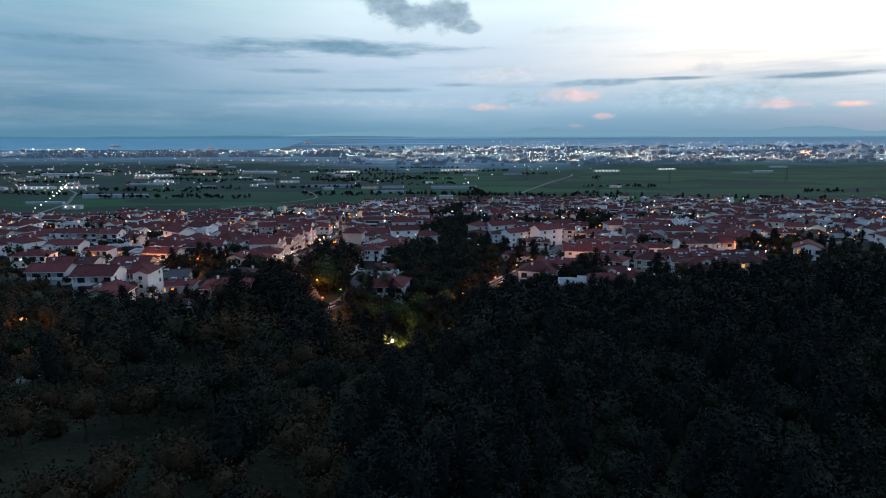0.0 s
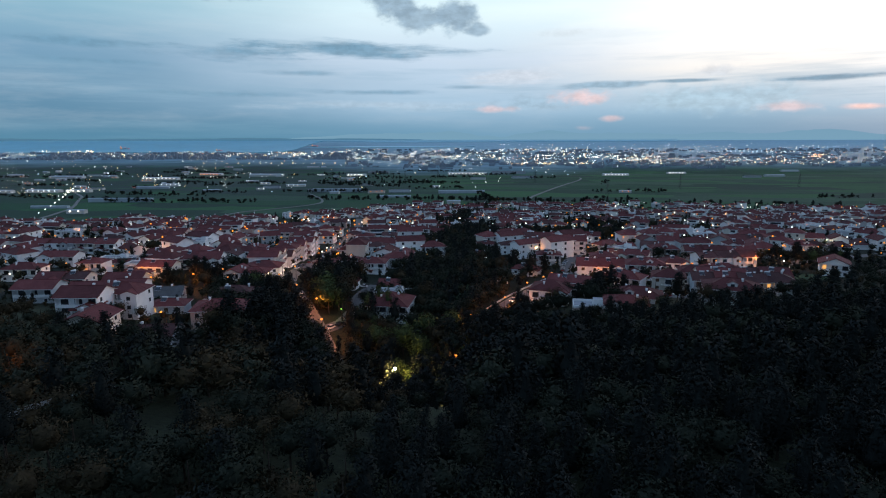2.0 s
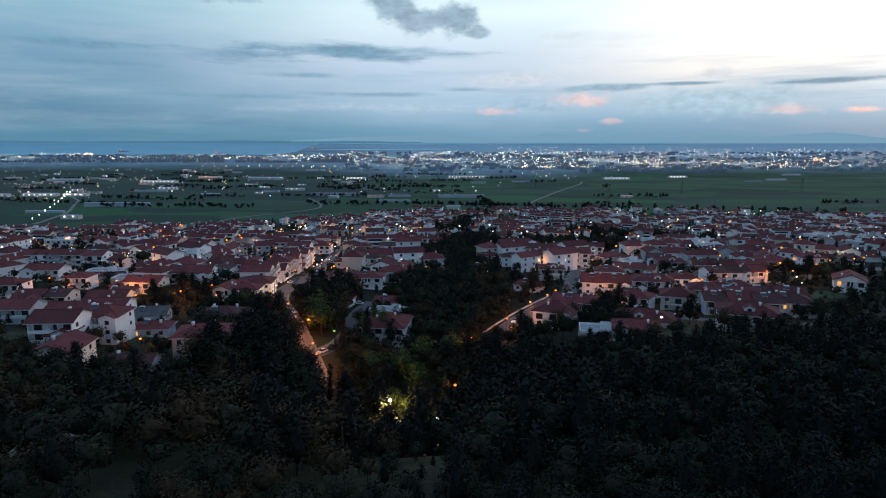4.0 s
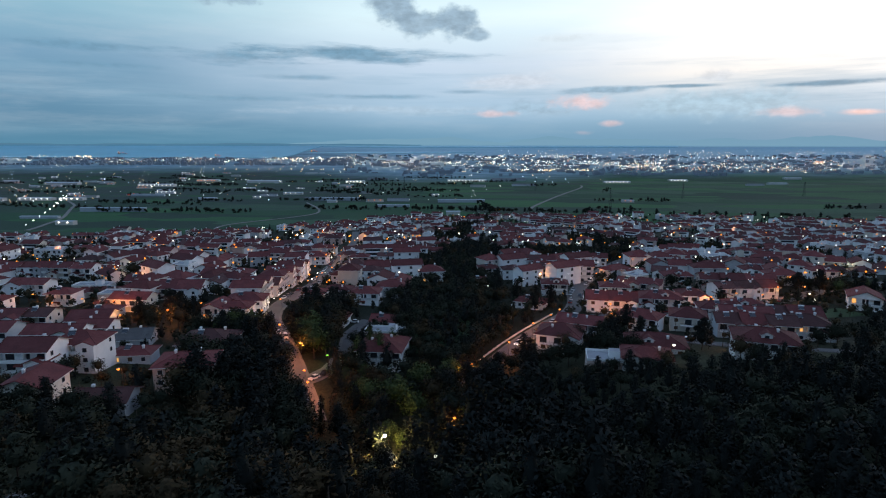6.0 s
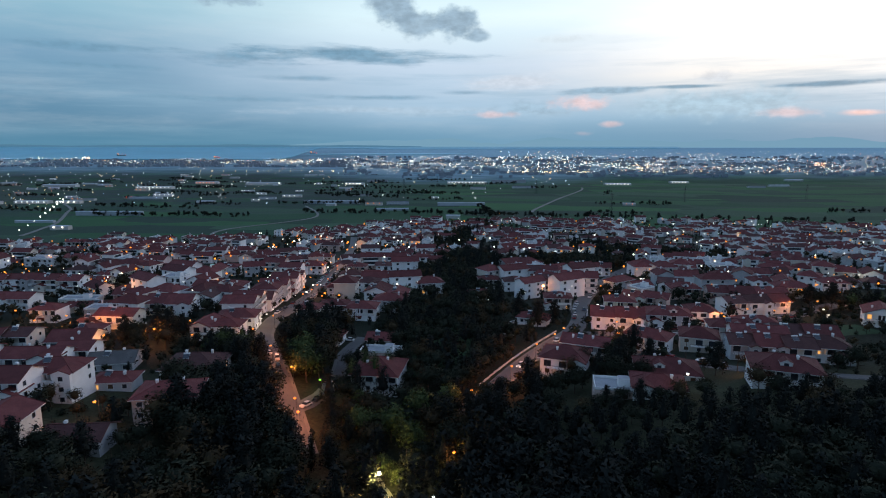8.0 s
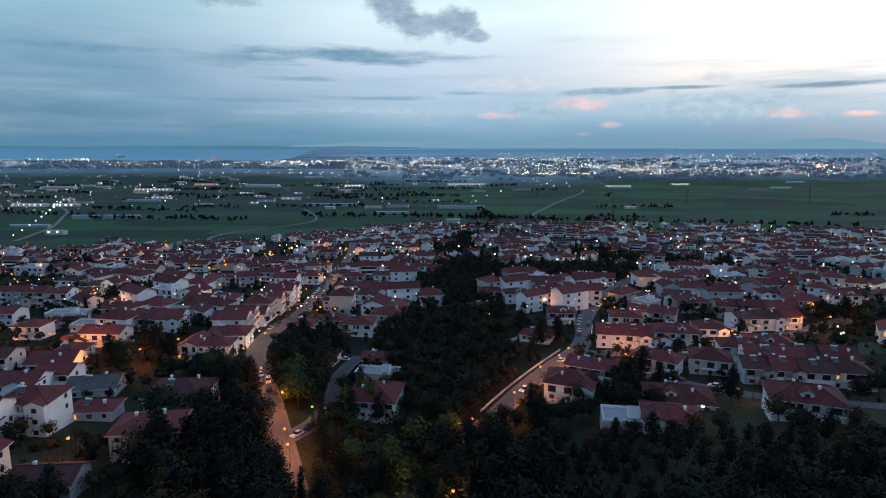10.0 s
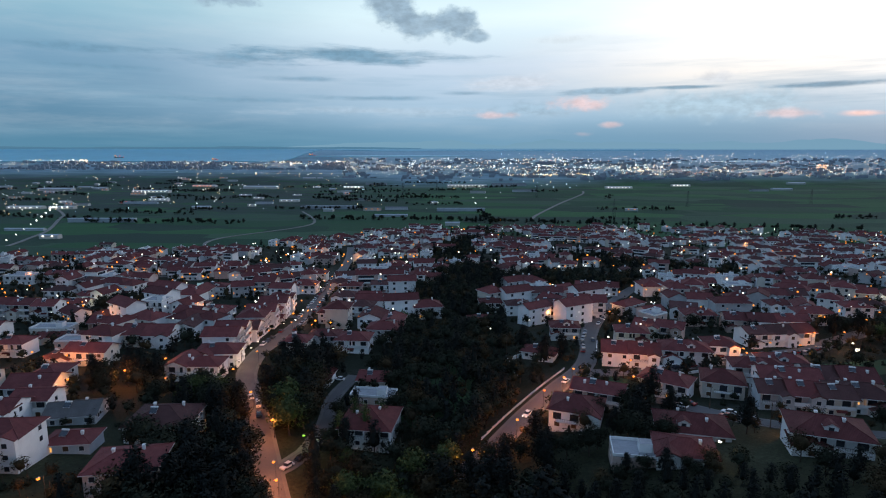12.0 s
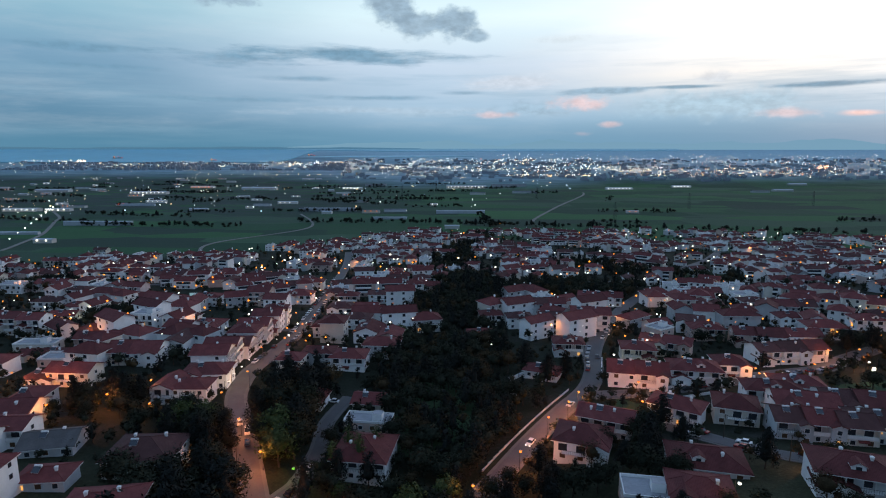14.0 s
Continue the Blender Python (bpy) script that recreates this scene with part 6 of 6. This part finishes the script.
shed(-879, 1749, 34, 12, 6.0, 0, PALE_WALL, DIM, "roadside building with a glowing red sign", (RED_GLOW, 2.2))
shed(-1461, 2357, 128, 30, 7.7, 0, PALE_WALL, SHEET, "pale depot near the coast")
shed(-111, 1387, 73, 9, 4.4, 0, SHEET, SHEET, "glazed greenhouse beside dark trees", category="greenhouse")
shed(-830, 1734, 93, 9, 5.6, 0, SHEET, SHEET, "low glazed greenhouse in a field", category="greenhouse")
shed(-1003, 2625, 95, 29, 6.0, 0, PALE_WALL, SHEET, "pale shed near the lit road", (SODIUM, 2.0))
shed(-728, 2503, 136, 30, 8.2, 0, PALE_WALL, SHEET, "pale sheds near the coast")
shed(-610, 1009, 29, 12, 6.0, 0, PALE_WALL, SHEET, "lit filling station beside the road", (MERCURY, 1.2))
shed(21, 1210, 27, 12, 6.0, 0, PALE_WALL, SHEET, "pale block at the edge of town")


# scattered farm buildings on the plain
for _ in range(70):
    x, y = RNG.uniform(-1900, 500), RNG.uniform(1380, 3050)
    if abs(x) > 0.74 * y or (x > -250 and RNG.random() < 0.75):
        continue
    w = RNG.uniform(14, 60)
    shed(x, y, w, RNG.uniform(9, 18), RNG.uniform(4, 7), RNG.uniform(-14, 14), RNG.choice((PALE_WALL, PALE_WALL, GREYW)), RNG.choice((SHEET, SHEET, DIM)), "pale farm shed among fields and dark trees", RNG.choice((None, None, (MERCURY, 1.1), (SODIUM, 1.0))))


def pylon(x, y, h=42):
    """A lattice mast with three cross-arms."""
    b = Build()
    for sx in (-1, 1):
        for sy in (-1, 1):
            b.tube((sx * 3.2, sy * 3.2, -1), (sx * 0.5, sy * 0.5, h), 0.16, 0.10, 4)
    for i in range(8):
        z0, z1 = h * i / 8, h * (i + 1) / 8
        r0, r1 = 3.2 - 2.7 * i / 8, 3.2 - 2.7 * (i + 1) / 8
        for s in (-1, 1):
            b.tube((-r0, s * r0, z0), (r1, s * r1, z1), 0.08, 0.08, 3)
            b.tube((r0, s * r0, z0), (-r1, s * r1, z1), 0.08, 0.08, 3)
            b.tube((s * r0, -r0, z0), (s * r1, r1, z1), 0.08, 0.08, 3)
    top = empty("pylon", pose(x, y, float(land(x, y)), 0, 0, 30), "grey steel lattice power pylon in a field", "pylon", "power line")
    part("mast", b, [IRON], top)
    for z, w in ((0.68, 7), (0.8, 8.5), (0.92, 6)):
        arm = Build()
        arm.tube((-w, 0, h * z), (w, 0, h * z), 0.12, 0.12, 4)
        for s in (-1, 1):
            arm.tube((s * w, 0, h * z), (0, 0, h * z + 2.2), 0.09, 0.09, 4)
            arm.tube((s * w, 0, h * z), (s * w, 0, h * z - 1.6), 0.1, 0.1, 5)
        part("cross_arm", arm, [IRON], top)


for px, py in ((640, 1640), (1010, 1720), (360, 1330), (-130, 2080), (300, 1980), (-20, 2350)):
    pylon(px, py)



def ship(x, y, length, yaw):
    """A freighter at anchor: hull with raised bow, deck house, masts and lights."""
    top = empty("ship", pose(x, y, float(land(x, y)) + 4.0, 0, 0, yaw), "dark freighter at anchor with deck lights on", "ship", "ships")
    a, b_, h = length / 2, length * 0.07, length * 0.05
    hull = Build()
    lo = [(-a, -b_ * 0.7), (a * 0.7, -b_ * 0.7), (a * 0.92, 0), (a * 0.7, b_ * 0.7), (-a, b_ * 0.7)]
    hi = [(-a, -b_), (a * 0.75, -b_), (a, 0), (a * 0.75, b_), (-a, b_)]
    for i in range(5):
        j = (i + 1) % 5
        hull.face(((*lo[i], 0), (*lo[j], 0), (*hi[j], h), (*hi[i], h)))
    hull.face([(*q, h) for q in hi])
    part("hull", hull, [IRON], top)
    deck = Build()
    deck.box(-a * 0.92, -b_ * 0.8, h, -a * 0.6, b_ * 0.8, h * 3.4)
    deck.box(-a * 0.85, -b_ * 0.4, h * 3.4, -a * 0.7, b_ * 0.4, h * 4.4)
    part("deck_house", deck, [PALE_WALL], top)
    for k in (-0.3, 0.15, 0.55):
        mast = Build()
        mast.tube((a * k, 0, h), (a * k, 0, h * 3.6), 0.8, 0.4, 6)
        part("mast", mast, [IRON], top)
    for k, z in ((-0.75, 4.6), (-0.6, 2.4), (0.15, 3.7), (0.9, 1.4)):
        lamp = Build()
        lamp.ball((a * k, -b_, h * z), 2.6, 0)
        part("deck_lamp", lamp, [SODIUM if k < 0 else RED_GLOW], top, "bright deck lamp")


for bearing, away, long_, turn in ((-27.6, 4270, 64, 5), (-20.2, 4120, 40, -8), (-11.9, 4420, 46, 12)):
    ship(*polar(bearing, away), long_, turn)


def sign_box(x, y, z, w, h, mat, label):
    """A lit sign on a pair of posts."""
    top = empty("sign", pose(x, y, float(land(x, y))), label, "sign")
    b = Build()
    b.box(-w / 2, -0.12, z, w / 2, 0.12, z + h)
    part("panel", b, [mat], top)
    for s in (-0.4, 0.4):
        post = Build()
        post.tube((w * s, 0.2, -0.5), (w * s, 0.2, z + h * 0.5), 0.08, 0.08, 6)
        part("post", post, [IRON], top)


sign_box(203, 361, 3.0, 1.7, 1.5, MERCURY, "white lit street sign panel on two posts")
sign_box(-186, 540, 2.5, 7.0, 4.5, glow("blue_panel", (0.45, 0.75, 0.85), 0.45), "pale blue lit advertising panel by a large roof")

# ---- poles and garden walls ----
def utility_pole(x, y, h):
    top = empty("utility_pole", pose(x, y, float(land(x, y)), 0, 0, RNG.uniform(0, 90)), "slim grey timber utility pole with a crossbar", "utility pole", "utility poles")
    b = Build()
    b.tube((0, 0, -0.5), (0, 0, h), 0.15, 0.09, 7)
    part("pole", b, [BARK], top)
    b = Build()
    b.box(-0.9, -0.06, h - 0.6, 0.9, 0.06, h - 0.48)
    for k in (-0.8, 0.0, 0.8):
        b.tube((k, 0, h - 0.48), (k, 0, h - 0.28), 0.05, 0.04, 6)
    part("crossbar", b, [BARK], top)


for px, py, ph in ((33, 360, 14), (37, 352, 11), (-66, 282, 9), (110, 268, 9), (150, 361, 9), (75, 352, 9), (-92, 352, 9), (-80, 420, 9), (205, 362, 9), (100, 290, 9)):
    utility_pole(px, py, ph)


def garden_wall(points, high, thick, label, mat=WHITE):
    """A rendered wall with a coping, stepping down with the ground."""
    top = empty("garden_wall", pose(0, 0, 0), label, "wall")
    for (ax, ay), (bx, by) in zip(points, points[1:]):
        length = math.hypot(bx - ax, by - ay)
        n = max(1, round(length / 4))
        for i in range(n):
            t = (i + 0.5) / n
            x, y = ax + (bx - ax) * t, ay + (by - ay) * t
            b = Build()
            half_l = length / n / 2
            b.box(-half_l, -thick / 2, -1.5, half_l, thick / 2, high)
            b.box(-half_l, -thick / 2 - 0.05, high, half_l, thick / 2 + 0.05, high + 0.08)
            part("wall_panel", b, [mat], top, "", pose(x, y, float(land(x, y)) + 0.2, 0, 0, math.degrees(math.atan2(by - ay, bx - ax))))


garden_wall([(16, 282), (29, 301), (44, 324), (58, 345)], 0.5, 0.2, "low grey wall along the uphill side of a street", GREYW)
garden_wall([(36, 340), (31, 349), (33, 359), (41, 367)], 1.6, 0.25, "curved white garden wall round a house")
garden_wall([(83, 352), (78, 366), (84, 388)], 1.0, 0.25, "white wall and planted bed round a corner house")
garden_wall([(92, 341), (108, 347), (128, 355)], 1.0, 0.25, "white garden wall beside the street")
garden_wall([(84, 330), (104, 333), (122, 340)], 0.9, 0.25, "grey retaining wall below the upper street")

# ---- cars ----
PAINTS = [material("car_paint", c, 0.25, 0.1, vary=0.05, grain=1, patch=0.5, spec=0.6) for c in ((0.75, 0.75, 0.75), (0.45, 0.46, 0.48), (0.03, 0.03, 0.035), (0.10, 0.12, 0.16), (0.22, 0.02, 0.02))]
PAINT_WORDS = ["white", "silver-grey", "black", "dark blue", "dark red"]


def car_parts(paint, van):
    body, cabin = Build(), Build()
    length, tall = (2.4, 1.25) if van else (2.1, 0.86)
    body.bevel_box(-0.86, -length, 0.32, 0.86, length, tall, 0.10)
    lo, hi = (-length + 0.15, length * 0.55) if van else (-length * 0.72, length * 0.42)
    inset = 0.25 if van else 0.55
    top_z = 2.15 if van else 1.45
    base = [(-0.80, lo, tall), (0.80, lo, tall), (0.80, hi, tall), (-0.80, hi, tall)]
    roof = [(-0.64, lo + 0.3, top_z), (0.64, lo + 0.3, top_z), (0.64, hi - inset, top_z), (-0.64, hi - inset, top_z)]
    for i in range(4):
        j = (i + 1) % 4
        cabin.face((base[i], base[j], roof[j], roof[i]), 0)
    cabin.face(roof, 1)
    wheel = Build()
    wheel.tube((-0.10, 0, 0), (0.10, 0, 0), 0.32, 0.32, 12)
    return body.mesh("body", [paint]), cabin.mesh("cabin", [GLASS, paint]), wheel.mesh("wheel", [RUBBER])


CARS = [car_parts(p, False) for p in PAINTS] + [car_parts(PAINTS[0], True)]


def car(x, y, yaw, paint=None, lights=False):
    paint = RNG.choice((0, 0, 0, 1, 1, 2, 2, 3, 4)) if paint is None else paint
    body, cabin, wheel = CARS[paint]
    van = paint == 5
    slope = math.degrees(math.atan((float(land(x - 2 * math.sin(radians(yaw)), y + 2 * math.cos(radians(yaw)))) - float(land(x, y))) / 2))
    top = empty("van" if van else "car", pose(x, y, float(land(x, y)) + 0.30, 0, 0, yaw) @ pose(0, 0, 0, slope), "white panel van parked on the street" if van else "%s car on the street" % PAINT_WORDS[paint], "van" if van else "car", "cars")
    top.scale = (BIG, BIG, BIG)
    part("body", body, None, top)
    part("cabin", cabin, None, top, "dark car windows and roof")
    for sx in (-0.78, 0.78):
        for sy in (-1.3, 1.3):
            part("wheel", wheel, None, top, "", pose(sx, sy, 0.32))
    if lights:
        for sx in (-0.6, 0.6):
            h = Build()
            h.ball((sx, 2.12, 0.62), 0.2)
            part("headlight", h, [HEADLIGHT], top, "lit headlight")
    return top


def park(points, offset, first, last, gap, skip):
    """Cars parked along one side of a street."""
    done, at = 0.0, first
    for (ax, ay), (bx, by) in zip(points, points[1:]):
        length = math.hypot(bx - ax, by - ay)
        while at < done + length and at < last:
            t = (at - done) / length
            yaw = math.degrees(math.atan2(-(bx - ax), by - ay))
            nx, ny = (by - ay) / length, -(bx - ax) / length
            if RNG.random() > skip:
                car(ax + (bx - ax) * t + nx * offset, ay + (by - ay) * t + ny * offset, yaw + RNG.choice((0, 180)))
            at += gap + RNG.uniform(0, 1.5)
        done += length


park(BEND, 2.7, 150, 240, 7.0, 0.6)
park(BEND, -2.7, 128, 220, 7.0, 0.6)
park(LOWER, -2.4, 8, 95, 6.2, 0.3)
park(LOWER, 2.5, 20, 80, 7.5, 0.6)
park(RISE, 2.8, 30, 150, 6.5, 0.4)
park(MAIN, -3.1, 150, 420, 6.2, 0.35)
park(MAIN, 3.1, 190, 420, 6.5, 0.4)
park(SIDE, 1.6, 4, 26, 6.0, 0.2)
car(-70, 305, 20, 5)
car(-75, 312, 20, 0)
car(-67, 296, 18, 2)
car(34, 295, 148, 0, True)
car(55, 327, -35, 0)
car(-55, 391, 80, 0)
car(-60, 395, 75, 0)
car(-44, 338, 85, 0)

# ---- from plan units to metres ----
for ob in scene.objects:
    if ob.parent is None and ob.type != "CAMERA":
        ob.matrix_basis = Matrix.Scale(UNIT, 4) @ ob.matrix_basis
